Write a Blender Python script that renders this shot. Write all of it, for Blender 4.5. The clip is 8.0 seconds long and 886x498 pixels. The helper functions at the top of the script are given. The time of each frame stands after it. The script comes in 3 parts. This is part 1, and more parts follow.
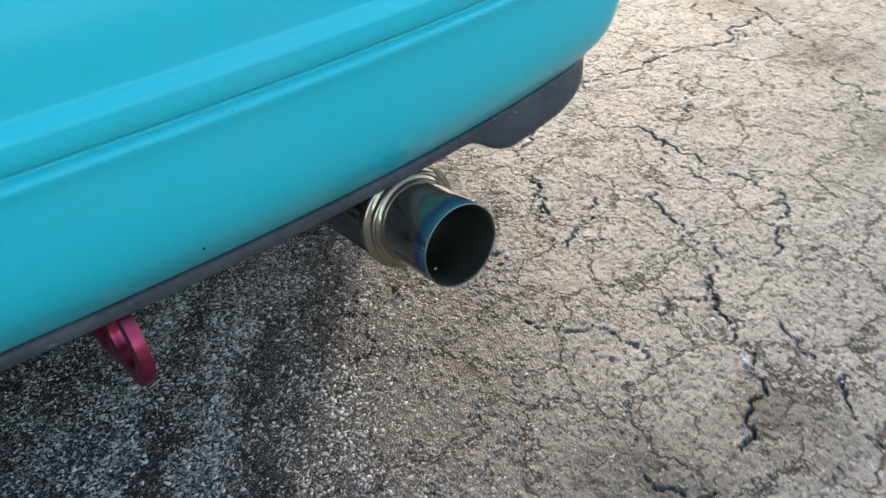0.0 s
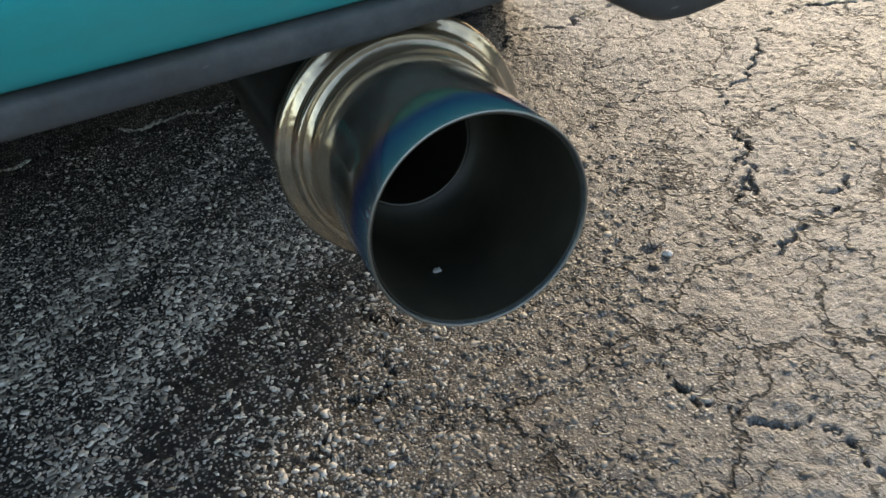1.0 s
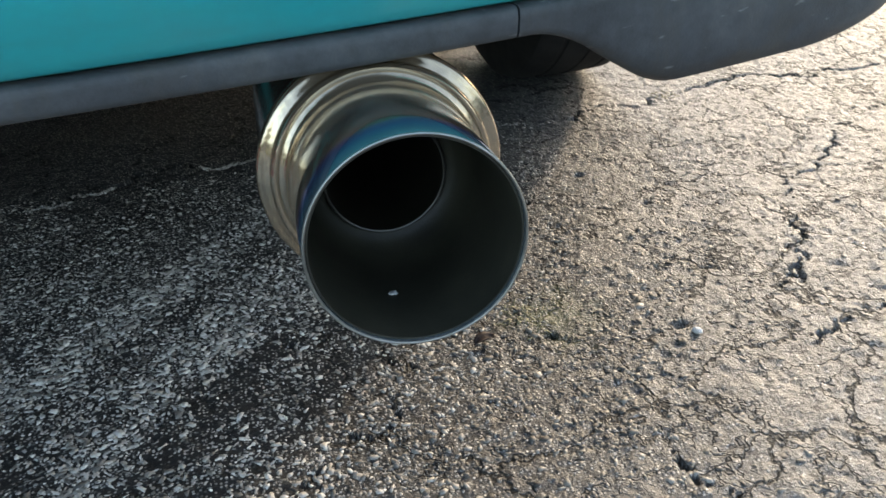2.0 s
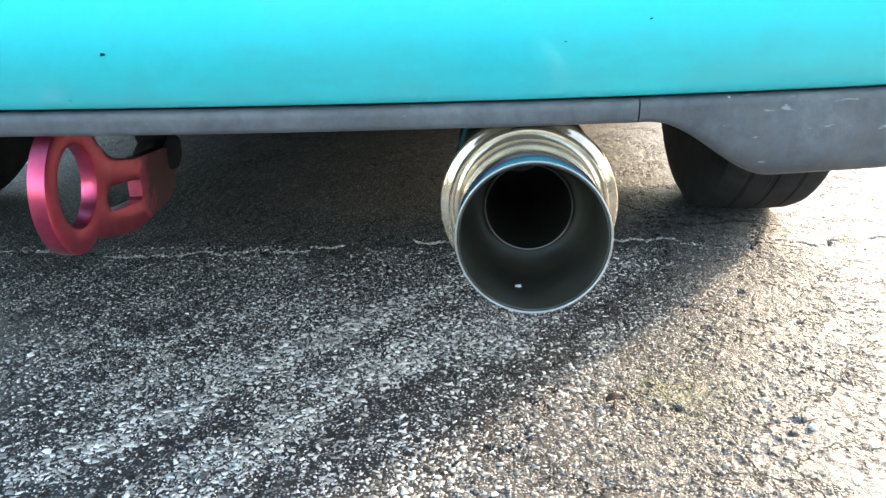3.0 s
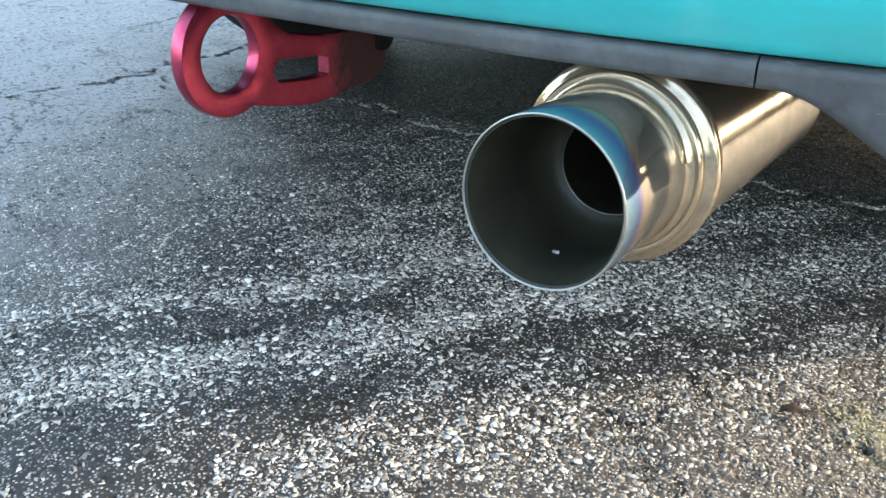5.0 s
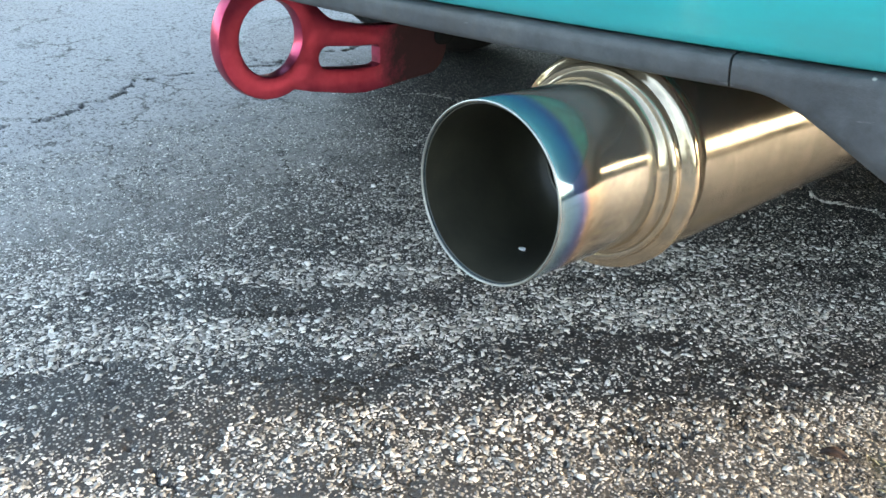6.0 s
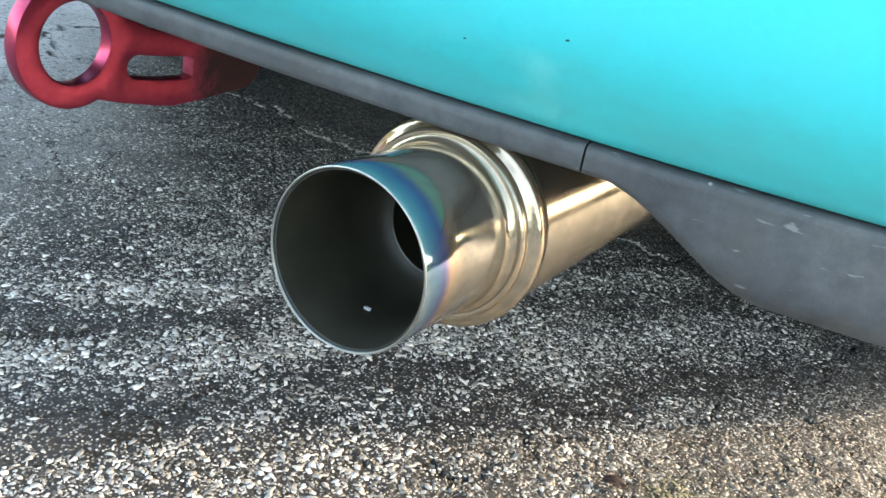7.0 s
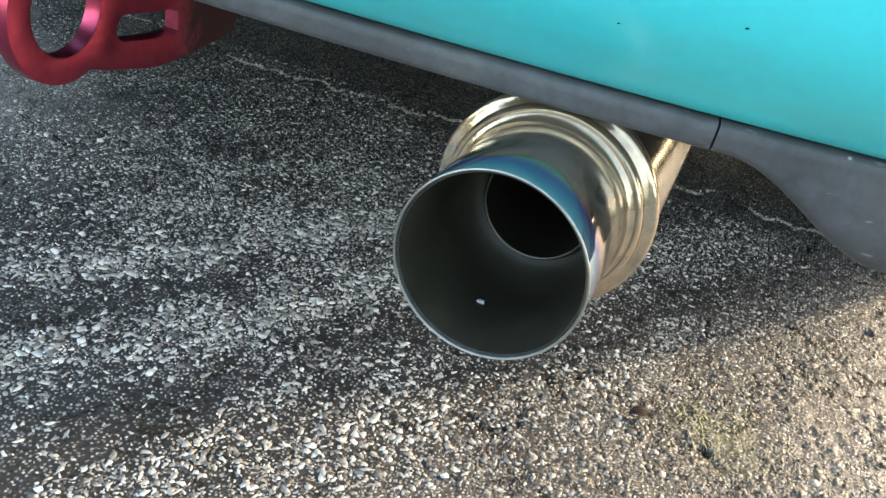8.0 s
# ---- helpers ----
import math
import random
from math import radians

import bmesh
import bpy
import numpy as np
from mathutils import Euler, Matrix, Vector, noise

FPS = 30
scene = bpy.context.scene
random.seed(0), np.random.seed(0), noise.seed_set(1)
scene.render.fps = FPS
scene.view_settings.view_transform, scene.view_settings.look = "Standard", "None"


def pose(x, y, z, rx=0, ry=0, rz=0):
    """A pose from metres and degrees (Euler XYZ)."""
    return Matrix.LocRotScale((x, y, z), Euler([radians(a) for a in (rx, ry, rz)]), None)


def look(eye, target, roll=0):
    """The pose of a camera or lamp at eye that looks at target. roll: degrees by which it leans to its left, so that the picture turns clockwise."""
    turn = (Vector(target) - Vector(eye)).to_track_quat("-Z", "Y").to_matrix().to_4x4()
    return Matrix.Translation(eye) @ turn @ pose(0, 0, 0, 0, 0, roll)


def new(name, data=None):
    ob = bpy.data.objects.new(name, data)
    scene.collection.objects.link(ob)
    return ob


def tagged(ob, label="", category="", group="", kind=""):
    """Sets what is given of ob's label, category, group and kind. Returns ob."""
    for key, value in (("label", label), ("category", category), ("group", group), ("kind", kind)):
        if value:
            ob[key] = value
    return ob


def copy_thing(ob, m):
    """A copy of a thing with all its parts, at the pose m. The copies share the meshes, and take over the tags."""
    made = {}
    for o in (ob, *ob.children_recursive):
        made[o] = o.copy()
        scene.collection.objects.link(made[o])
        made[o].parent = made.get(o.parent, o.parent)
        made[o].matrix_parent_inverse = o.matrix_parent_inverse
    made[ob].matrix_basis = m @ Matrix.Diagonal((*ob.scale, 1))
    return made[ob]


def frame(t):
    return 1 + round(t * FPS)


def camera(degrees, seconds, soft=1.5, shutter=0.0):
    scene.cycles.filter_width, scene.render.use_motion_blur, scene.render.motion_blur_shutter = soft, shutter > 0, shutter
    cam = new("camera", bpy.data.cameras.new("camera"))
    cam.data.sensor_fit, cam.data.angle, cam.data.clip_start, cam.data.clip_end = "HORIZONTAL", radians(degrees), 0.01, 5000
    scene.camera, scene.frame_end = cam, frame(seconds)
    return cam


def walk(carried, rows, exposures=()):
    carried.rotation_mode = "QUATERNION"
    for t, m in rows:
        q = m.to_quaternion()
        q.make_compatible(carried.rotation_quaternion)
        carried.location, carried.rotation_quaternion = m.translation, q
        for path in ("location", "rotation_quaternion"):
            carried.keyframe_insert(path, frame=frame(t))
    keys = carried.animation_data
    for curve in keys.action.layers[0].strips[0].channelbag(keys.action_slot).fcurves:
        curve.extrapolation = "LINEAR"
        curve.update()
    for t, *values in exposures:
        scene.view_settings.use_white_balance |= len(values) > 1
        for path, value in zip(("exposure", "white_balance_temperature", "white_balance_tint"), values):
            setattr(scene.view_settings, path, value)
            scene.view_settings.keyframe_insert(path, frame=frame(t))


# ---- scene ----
cam = camera(55.6, 8.0, soft=1.5, shutter=0.15)
PATH = [
    (0.0, pose(-0.3699, -0.4883, 0.6655, 55.16, 3.38, -37.98)),
    (0.2, pose(-0.2777, -0.4441, 0.6226, 55.48, 2.17, -32.17)),
    (0.5, pose(-0.1608, -0.3610, 0.5312, 54.82, 2.01, -25.71)),
    (0.7, pose(-0.1066, -0.3013, 0.4798, 53.62, 3.37, -22.09)),
    (1.0, pose(-0.0878, -0.2141, 0.4003, 54.04, 4.82, -22.36)),
    (1.2, pose(-0.0836, -0.1873, 0.3798, 53.43, 2.97, -21.46)),
    (2.3, pose(-0.0335, -0.3016, 0.3913, 63.68, 2.21, -5.08)),
    (2.5, pose(-0.0340, -0.3406, 0.3956, 65.64, 0.50, 1.03)),
    (3.0, pose(-0.0178, -0.4039, 0.3829, 70.12, 1.12, 3.60)),
    (3.5, pose(0.0054, -0.4144, 0.3842, 69.80, 0.65, 5.12)),
    (4.0, pose(0.0568, -0.4181, 0.4012, 69.58, -1.31, 14.71)),
    (4.5, pose(0.1040, -0.3658, 0.3962, 65.35, -1.37, 24.43)),
    (5.0, pose(0.1542, -0.2959, 0.3922, 62.49, -0.49, 34.93)),
    (5.2, pose(0.1716, -0.2775, 0.3878, 62.99, -0.05, 38.63)),
    (6.3, pose(0.2271, -0.2328, 0.3818, 62.70, -0.30, 46.97)),
    (6.5, pose(0.2219, -0.2328, 0.3839, 62.46, -3.58, 44.15)),
    (7.0, pose(0.1760, -0.2494, 0.4069, 63.17, -10.15, 33.03)),
    (7.5, pose(0.1033, -0.2736, 0.4130, 61.12, -12.46, 26.41)),
    (8.0, pose(0.0603, -0.2667, 0.4150, 57.62, -10.55, 23.18)),
]
walk(cam, PATH, exposures=[(0.0, 1.95, 7100, 10), (0.6, 1.93, 7450, 10), (1.2, 1.65, 7700, 10), (2.3, 2.65, 7350, 10), (3.0, 3.6, 7500, 10), (3.5, 3.1, 7200, 10), (4.5, 3.38, 7450, 10), (6.5, 3.25, 8000, 10), (7.4, 3.5, 8150, 10), (8.0, 3.13, 8200, 10)])

# ---- world and sun ----
SUN_DIR = Vector((0.75, 0.66, 0.385)).normalized()      # towards the sun
SUN_EL = math.asin(SUN_DIR.z)
SUN_ROT = math.atan2(SUN_DIR.x, SUN_DIR.y)
world = bpy.data.worlds.new("world")
scene.world = world
world.use_nodes = True
wn = world.node_tree
sky = wn.nodes.new("ShaderNodeTexSky")
sky.sky_type = "NISHITA"
sky.sun_disc = False
sky.sun_elevation = SUN_EL
sky.sun_rotation = SUN_ROT
sky.dust_density = 1.2
wn.links.new(sky.outputs["Color"], wn.nodes["Background"].inputs["Color"])
wn.nodes["Background"].inputs["Strength"].default_value = 0.15
sun_data = bpy.data.lights.new("sun", "SUN")
sun_data.energy = 0.66
sun_data.angle = radians(3.0)
sun_data.color = (1.0, 0.85, 0.66)
sun = new("sun", sun_data)
sun.matrix_world = look(SUN_DIR * 30, (0, 0, 0))


# ---- materials ----
class Mat:
    """A node material with short ways to add and link nodes."""

    def __init__(self, name):
        self.m = bpy.data.materials.new(name)
        self.m.use_nodes = True
        self.t = self.m.node_tree
        self.p = self.t.nodes["Principled BSDF"]

    def node(self, kind, **kw):
        n = self.t.nodes.new("ShaderNode" + kind)
        for k, v in kw.items():
            if k in n.inputs:
                n.inputs[k].default_value = v
            else:
                setattr(n, k, v)
        return n

    def link(self, a, b):
        self.t.links.new(a, b)

    def coords(self, which="Object", scale=(1, 1, 1)):
        c = self.node("TexCoord")
        mp = self.node("Mapping")
        mp.inputs["Scale"].default_value = scale
        self.link(c.outputs[which], mp.inputs["Vector"])
        return mp.outputs["Vector"]

    def noise(self, vec, scale, detail=4.0, rough=0.55, dist=0.0):
        n = self.node("TexNoise", Scale=scale, Detail=detail, Roughness=rough, Distortion=dist)
        self.link(vec, n.inputs["Vector"])
        return n.outputs["Fac"]

    def ramp(self, fac, stops, interp="LINEAR"):
        r = self.node("ValToRGB")
        r.color_ramp.interpolation = interp
        e = r.color_ramp.elements
        while len(e) < len(stops):
            e.new(0.5)
        for el, (pos, col) in zip(e, stops):
            el.position = pos
            el.color = (*col, 1) if len(col) == 3 else col
        self.link(fac, r.inputs["Fac"])
        return r.outputs["Color"]

    def mix(self, fac, a, b, mode="MIX"):
        n = self.node("MixRGB", blend_type=mode)
        for sock, v in zip(n.inputs, (fac, a, b)):
            if isinstance(v, bpy.types.NodeSocket):
                self.link(v, sock)
            elif isinstance(v, tuple):
                sock.default_value = (*v, 1)
            else:
                sock.default_value = v
        return n.outputs["Color"]

    def math(self, op, a, b=0.0):
        n = self.node("Math", operation=op)
        for sock, v in zip(n.inputs, (a, b)):
            if isinstance(v, bpy.types.NodeSocket):
                self.link(v, sock)
            else:
                sock.default_value = v
        return n.outputs["Value"]

    def bump(self, height, strength=0.3, dist=0.001):
        b = self.node("Bump", Strength=strength, Distance=dist)
        self.link(height, b.inputs["Height"])
        self.link(b.outputs["Normal"], self.p.inputs["Normal"])

    def set(self, **kw):
        for k, v in kw.items():
            sock = self.p.inputs[k.replace("_", " ")]
            if isinstance(v, bpy.types.NodeSocket):
                self.link(v, sock)
            elif isinstance(v, tuple) and len(v) == 3 and sock.type == "RGBA":
                sock.default_value = (*v, 1)
            else:
                sock.default_value = v
        return self.m


def grey(v):
    return (v, v, v)


def asphalt_material():
    a = Mat("asphalt")
    v = a.coords()
    # pale stones set in a dark binder
    vo = a.node("TexVoronoi", voronoi_dimensions="2D", Scale=330.0, Randomness=1.0)
    a.link(v, vo.inputs["Vector"])
    sep = a.node("SeparateColor")
    a.link(vo.outputs["Color"], sep.inputs["Color"])
    inside = a.ramp(vo.outputs["Distance"], [(0.0, grey(1.0)), (0.24, grey(1.0)), (0.34, grey(0.0)), (1.0, grey(0.0))])
    shown = a.ramp(sep.outputs["Red"], [(0.0, grey(0.0)), (0.40, grey(0.0)), (0.46, grey(1.0)), (1.0, grey(1.0))])
    tone = a.ramp(sep.outputs["Green"], [(0.0, (0.10, 0.096, 0.09)), (0.5, (0.24, 0.232, 0.217)), (0.85, (0.40, 0.388, 0.362)), (1.0, (0.56, 0.545, 0.51))])
    fine = a.noise(v, 420.0, 3.0, 0.7)
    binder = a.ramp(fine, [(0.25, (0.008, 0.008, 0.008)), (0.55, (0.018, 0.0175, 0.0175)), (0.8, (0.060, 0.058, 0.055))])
    big = a.noise(v, 2.3, 4.0, 0.6)
    place = a.node("SeparateXYZ")
    a.link(v, place.inputs["Vector"])
    px, py = place.outputs["X"], place.outputs["Y"]
    # the open lot is bleached; the strip where the car stands is darker
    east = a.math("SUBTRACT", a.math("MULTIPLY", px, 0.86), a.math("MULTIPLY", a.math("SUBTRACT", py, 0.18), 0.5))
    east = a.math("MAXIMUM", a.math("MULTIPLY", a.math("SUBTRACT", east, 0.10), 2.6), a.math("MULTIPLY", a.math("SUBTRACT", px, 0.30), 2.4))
    polish = a.ramp(a.math("ADD", a.math("MULTIPLY", east, 1.0), 0.62), [(0.2, grey(0.0)), (0.5, grey(1.0))])
    # west of the car skylight is painted pale, cut off in the car's shade
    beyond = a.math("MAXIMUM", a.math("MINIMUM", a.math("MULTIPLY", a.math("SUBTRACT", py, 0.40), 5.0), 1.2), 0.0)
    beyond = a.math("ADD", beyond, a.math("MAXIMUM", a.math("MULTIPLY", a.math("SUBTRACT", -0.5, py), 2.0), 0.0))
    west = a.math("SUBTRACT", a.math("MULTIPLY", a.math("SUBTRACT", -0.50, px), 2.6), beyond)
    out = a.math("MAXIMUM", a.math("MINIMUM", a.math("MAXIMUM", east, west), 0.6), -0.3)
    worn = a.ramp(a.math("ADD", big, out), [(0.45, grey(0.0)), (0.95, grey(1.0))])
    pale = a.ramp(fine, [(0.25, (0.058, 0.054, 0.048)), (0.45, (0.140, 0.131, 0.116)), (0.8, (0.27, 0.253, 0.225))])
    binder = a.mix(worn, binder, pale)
    stone = a.math("MULTIPLY", a.math("MULTIPLY", inside, shown), a.math("SUBTRACT", 1.0, a.math("MULTIPLY", worn, 0.65)))
    col = a.mix(stone, binder, tone)
    mid = a.noise(v, 14.0, 5.0, 0.6)
    col = a.mix(0.55, col, a.ramp(mid, [(0.3, (0.28, 0.28, 0.29)), (0.7, (1.3, 1.26, 1.2))]), "MULTIPLY")
    # skylight beyond the parked car, put into the colour as pale grey
    sky_pale = a.math("MULTIPLY", 0.2, a.math("ADD", a.math("SUBTRACT", a.math("MULTIPLY", a.math("SUBTRACT", -0.56, px), 2.4), beyond), a.math("MULTIPLY", a.math("SUBTRACT", mid, 0.5), 1.6)))
    col = a.mix(a.ramp(sky_pale, [(0.0, grey(0.0)), (0.18, grey(0.6)), (0.48, grey(0.5)), (0.9, grey(0.0))]), col, a.ramp(fine, [(0.3, (0.155, 0.155, 0.157)), (0.7, (0.345, 0.345, 0.345))]))
    # hairline crazing
    warp = a.node("VectorMath", operation="ADD")
    nz = a.node("TexNoise", Scale=9.0, Detail=5.0, Roughness=0.65)
    a.link(v, nz.inputs["Vector"])
    sc = a.node("VectorMath", operation="SCALE")
    sc.inputs["Scale"].default_value = 0.16
    a.link(nz.outputs["Color"], sc.inputs[0])
    a.link(v, warp.inputs[0])
    a.link(sc.outputs["Vector"], warp.inputs[1])
    cr = a.node("TexVoronoi", Scale=7.5, feature="DISTANCE_TO_EDGE")
    a.link(warp.outputs["Vector"], cr.inputs["Vector"])
    line = a.ramp(cr.outputs["Distance"], [(0.0, grey(1.0)), (0.009, grey(0.95)), (0.024, grey(0.0)), (1.0, grey(0.0))])
    spread = a.math("MAXIMUM", a.math("MINIMUM", a.math("MULTIPLY", px, 0.4), 0.05), -0.12)
    gate = a.ramp(a.math("ADD", a.noise(v, 5.0, 3.0), spread), [(0.36, grey(0.0)), (0.46, grey(1.0))])
    hair = a.math("MULTIPLY", line, gate)
    col = a.mix(a.math("MULTIPLY", hair, 0.8), col, (0.025, 0.023, 0.02))
    # a second, finer web
    cr2 = a.node("TexVoronoi", Scale=19.0, feature="DISTANCE_TO_EDGE")
    a.link(warp.outputs["Vector"], cr2.inputs["Vector"])
    line2 = a.ramp(cr2.outputs["Distance"], [(0.0, grey(1.0)), (0.010, grey(0.9)), (0.030, grey(0.0)), (1.0, grey(0.0))])
    gate2 = a.ramp(a.math("ADD", a.noise(v, 11.0, 3.0), spread), [(0.43, grey(0.0)), (0.53, grey(1.0))])
    hair2 = a.math("MULTIPLY", line2, gate2)
    col = a.mix(a.math("MULTIPLY", hair2, 0.45), col, (0.03, 0.028, 0.025))
    hair = a.math("MAXIMUM", hair, hair2)
    # mossy stains; dirt in cracks and stains has no sheen
    dull = hair
    for cx, cy, size in ((1.30, 0.62, 0.20), (1.14, 0.31, 0.16), (0.91, 0.03, 0.14), (0.10, -0.16, 0.14), (0.25, -0.20, 0.10)):
        gap = a.node("VectorMath", operation="DISTANCE")
        a.link(v, gap.inputs[0])
        gap.inputs[1].default_value = (cx, cy, 0)
        far = a.math("ADD", a.math("MULTIPLY", gap.outputs["Value"], 0.5 / size), a.math("MULTIPLY", a.noise(v, 16.0, 5.0, 0.7), 0.8))
        moss = a.ramp(far, [(0.375, grey(0.85)), (0.875, grey(0.0))])
        col = a.mix(moss, col, (0.032, 0.030, 0.021))
        dull = a.math("MAXIMUM", dull, moss)
    gap = a.node("VectorMath", operation="DISTANCE")
    a.link(v, gap.inputs[0])
    gap.inputs[1].default_value = (0.15, 0.275, 0)
    far = a.math("ADD", a.math("MULTIPLY", gap.outputs["Value"], 7.0), a.math("MULTIPLY", a.noise(v, 30.0, 5.0, 0.7), 0.9))
    col = a.mix(a.ramp(far, [(0.45, grey(0.5)), (0.8, grey(0.0))]), col, (0.13, 0.14, 0.055))
    relief = a.math("ADD", a.math("MULTIPLY", stone, 0.5), a.math("MULTIPLY", fine, 0.9))
    lumps = a.noise(v, 105.0, 4.0, 0.62, 0.6)
    # shade of hollows and small pits is put into the colour as well
    hollow = a.ramp(lumps, [(0.35, grey(1.0)), (0.45, grey(0.0))])
    col = a.mix(a.math("MULTIPLY", a.math("MULTIPLY", hollow, worn), 0.8), col, (0.035, 0.032, 0.028))
    dull = a.math("MAXIMUM", dull, a.math("MULTIPLY", hollow, worn))
    speck = a.ramp(a.noise(a.coords(scale=(0.75, 1.35, 1.0)), 190.0, 3.0, 0.6, 0.5), [(0.37, grey(1.0)), (0.44, grey(0.0))])
    col = a.mix(a.math("MULTIPLY", a.math("MULTIPLY", speck, worn), 0.7), col, (0.03, 0.029, 0.028))
    dull = a.math("MAXIMUM", dull, a.math("MULTIPLY", a.math("MULTIPLY", speck, worn), 0.9))
    glint = a.ramp(a.noise(v, 260.0, 2.0, 0.5), [(0.66, grey(0.0)), (0.70, grey(0.6))])
    col = a.mix(glint, col, (0.48, 0.47, 0.45))
    relief = a.math("ADD", relief, a.math("MULTIPLY", lumps, 2.0))
    relief = a.math("SUBTRACT", relief, a.math("MULTIPLY", hair, 1.5))
    a.bump(relief, 0.8, 0.0018)
    rough = a.ramp(fine, [(0.2, grey(0.45)), (0.8, grey(0.75))])
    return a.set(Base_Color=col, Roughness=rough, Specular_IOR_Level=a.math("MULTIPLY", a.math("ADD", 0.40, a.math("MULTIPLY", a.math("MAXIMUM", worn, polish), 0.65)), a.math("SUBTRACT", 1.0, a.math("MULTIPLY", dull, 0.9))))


def stone_material(name, stops, rough=0.6, buff=()):
    a = Mat(name)
    g = a.node("NewGeometry")
    col = a.ramp(g.outputs["Random Per Island"], stops)
    v = a.coords()
    if buff:
        # eastward the stone colour is darkened and browned to hold down the sunlit side
        place = a.node("SeparateXYZ")
        a.link(v, place.inputs["Vector"])
        east = a.math("SUBTRACT", a.math("MULTIPLY", place.outputs["X"], 0.86), a.math("MULTIPLY", a.math("SUBTRACT", place.outputs["Y"], 0.18), 0.5))
        east = a.math("ADD", a.math("MULTIPLY", east, 5.0), a.math("ADD", 0.05, a.math("MULTIPLY", a.noise(v, 12.0, 4.0, 0.6), 0.7)))
        col = a.mix(a.ramp(east, [(0.1, grey(0.0)), (0.9, grey(1.0))]), col, a.ramp(g.outputs["Random Per Island"], buff))
    n = a.noise(v, 500.0, 3.0, 0.7)
    col = a.mix(0.6, col, a.ramp(n, [(0.25, grey(0.55)), (0.75, grey(1.15))]), "MULTIPLY")
    a.bump(n, 0.5, 0.0008)
    return a.set(Base_Color=col, Roughness=rough, Specular_IOR_Level=0.5)


def paint_material():
    a = Mat("teal_paint")
    v = a.coords()
    dust = a.noise(v, 9.0, 6.0, 0.65)
    base = a.mix(a.ramp(dust, [(0.48, grey(0.0)), (0.78, grey(0.16))]), (0.002, 0.57, 0.625), (0.20, 0.48, 0.52))
    spk = a.node("TexVoronoi", Scale=22.0)
    a.link(v, spk.inputs["Vector"])
    dirt = a.ramp(spk.outputs["Distance"], [(0.0, grey(1.0)), (0.014, grey(1.0)), (0.022, grey(0.0)), (1.0, grey(0.0))])
    base = a.mix(a.math("MULTIPLY", dirt, 0.6), base, (0.02, 0.06, 0.07))
    sv = a.coords(scale=(5, 5, 16))
    grime = a.ramp(a.noise(sv, 1.0, 6.0, 0.7, 0.5), [(0.56, grey(0.0)), (0.74, grey(0.18))])
    base = a.mix(grime, base, (0.10, 0.25, 0.25))
    # greyer, darker teal in blotches, most of it low down
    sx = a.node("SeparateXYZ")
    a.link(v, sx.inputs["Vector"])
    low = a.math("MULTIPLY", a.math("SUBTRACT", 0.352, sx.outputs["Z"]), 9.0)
    low_blotch = a.math("ADD", low, a.math("MULTIPLY", a.math("SUBTRACT", a.noise(a.coords(scale=(9, 9, 22)), 1.0, 7.0, 0.72), 0.5), 1.5))
    base = a.mix(a.ramp(low_blotch, [(0.15, grey(0.0)), (0.75, grey(0.34))]), base, (0.13, 0.25, 0.26))
    a.bump(a.noise(v, 260.0, 2.0), 0.05, 0.0006)
    return a.set(Base_Color=base, Roughness=0.28, Specular_IOR_Level=0.36)


def plastic_material():
    a = Mat("grey_plastic")
    v = a.coords()
    n = a.noise(v, 18.0, 6.0, 0.65)
    base = a.ramp(n, [(0.3, (0.050, 0.053, 0.058)), (0.55, (0.074, 0.078, 0.083)), (0.8, (0.120, 0.120, 0.117))])
    # weathered mottling, brown water marks, dry grey bloom
    mott = a.noise(v, 95.0, 6.0, 0.72)
    base = a.mix(0.6, base, a.ramp(mott, [(0.3, grey(0.55)), (0.7, grey(1.45))]), "MULTIPLY")
    stain = a.ramp(a.noise(a.coords(scale=(26, 26, 9)), 1.0, 6.0, 0.7, 0.6), [(0.55, grey(0.0)), (0.72, grey(0.45))])
    base = a.mix(stain, base, (0.085, 0.075, 0.060))
    # long scuffs and pale flecks
    sc = a.noise(a.coords(scale=(60, 60, 260)), 1.0, 3.0, 0.5)
    scuff = a.ramp(sc, [(0.68, grey(0.0)), (0.74, grey(1.0))])
    base = a.mix(a.math("MULTIPLY", scuff, 0.35), base, (0.36, 0.37, 0.38))
    spk = a.node("TexVoronoi", Scale=62.0)
    a.link(v, spk.inputs["Vector"])
    some = a.node("SeparateColor")
    a.link(spk.outputs["Color"], some.inputs["Color"])
    fleck = a.math("MULTIPLY", a.ramp(spk.outputs["Distance"], [(0.03, grey(1.0)), (0.07, grey(0.0))]), a.ramp(some.outputs["Red"], [(0.72, grey(0.0)), (0.75, grey(1.0))]))
    base = a.mix(a.math("MULTIPLY", fleck, 0.8), base, (0.42, 0.41, 0.38))
    a.bump(a.math("ADD", a.noise(v, 900.0, 2.0), a.math("MULTIPLY", mott, 1.2)), 0.30, 0.0005)
    return a.set(Base_Color=base, Roughness=a.ramp(mott, [(0.3, grey(0.46)), (0.7, grey(0.70))]), Specular_IOR_Level=0.4)


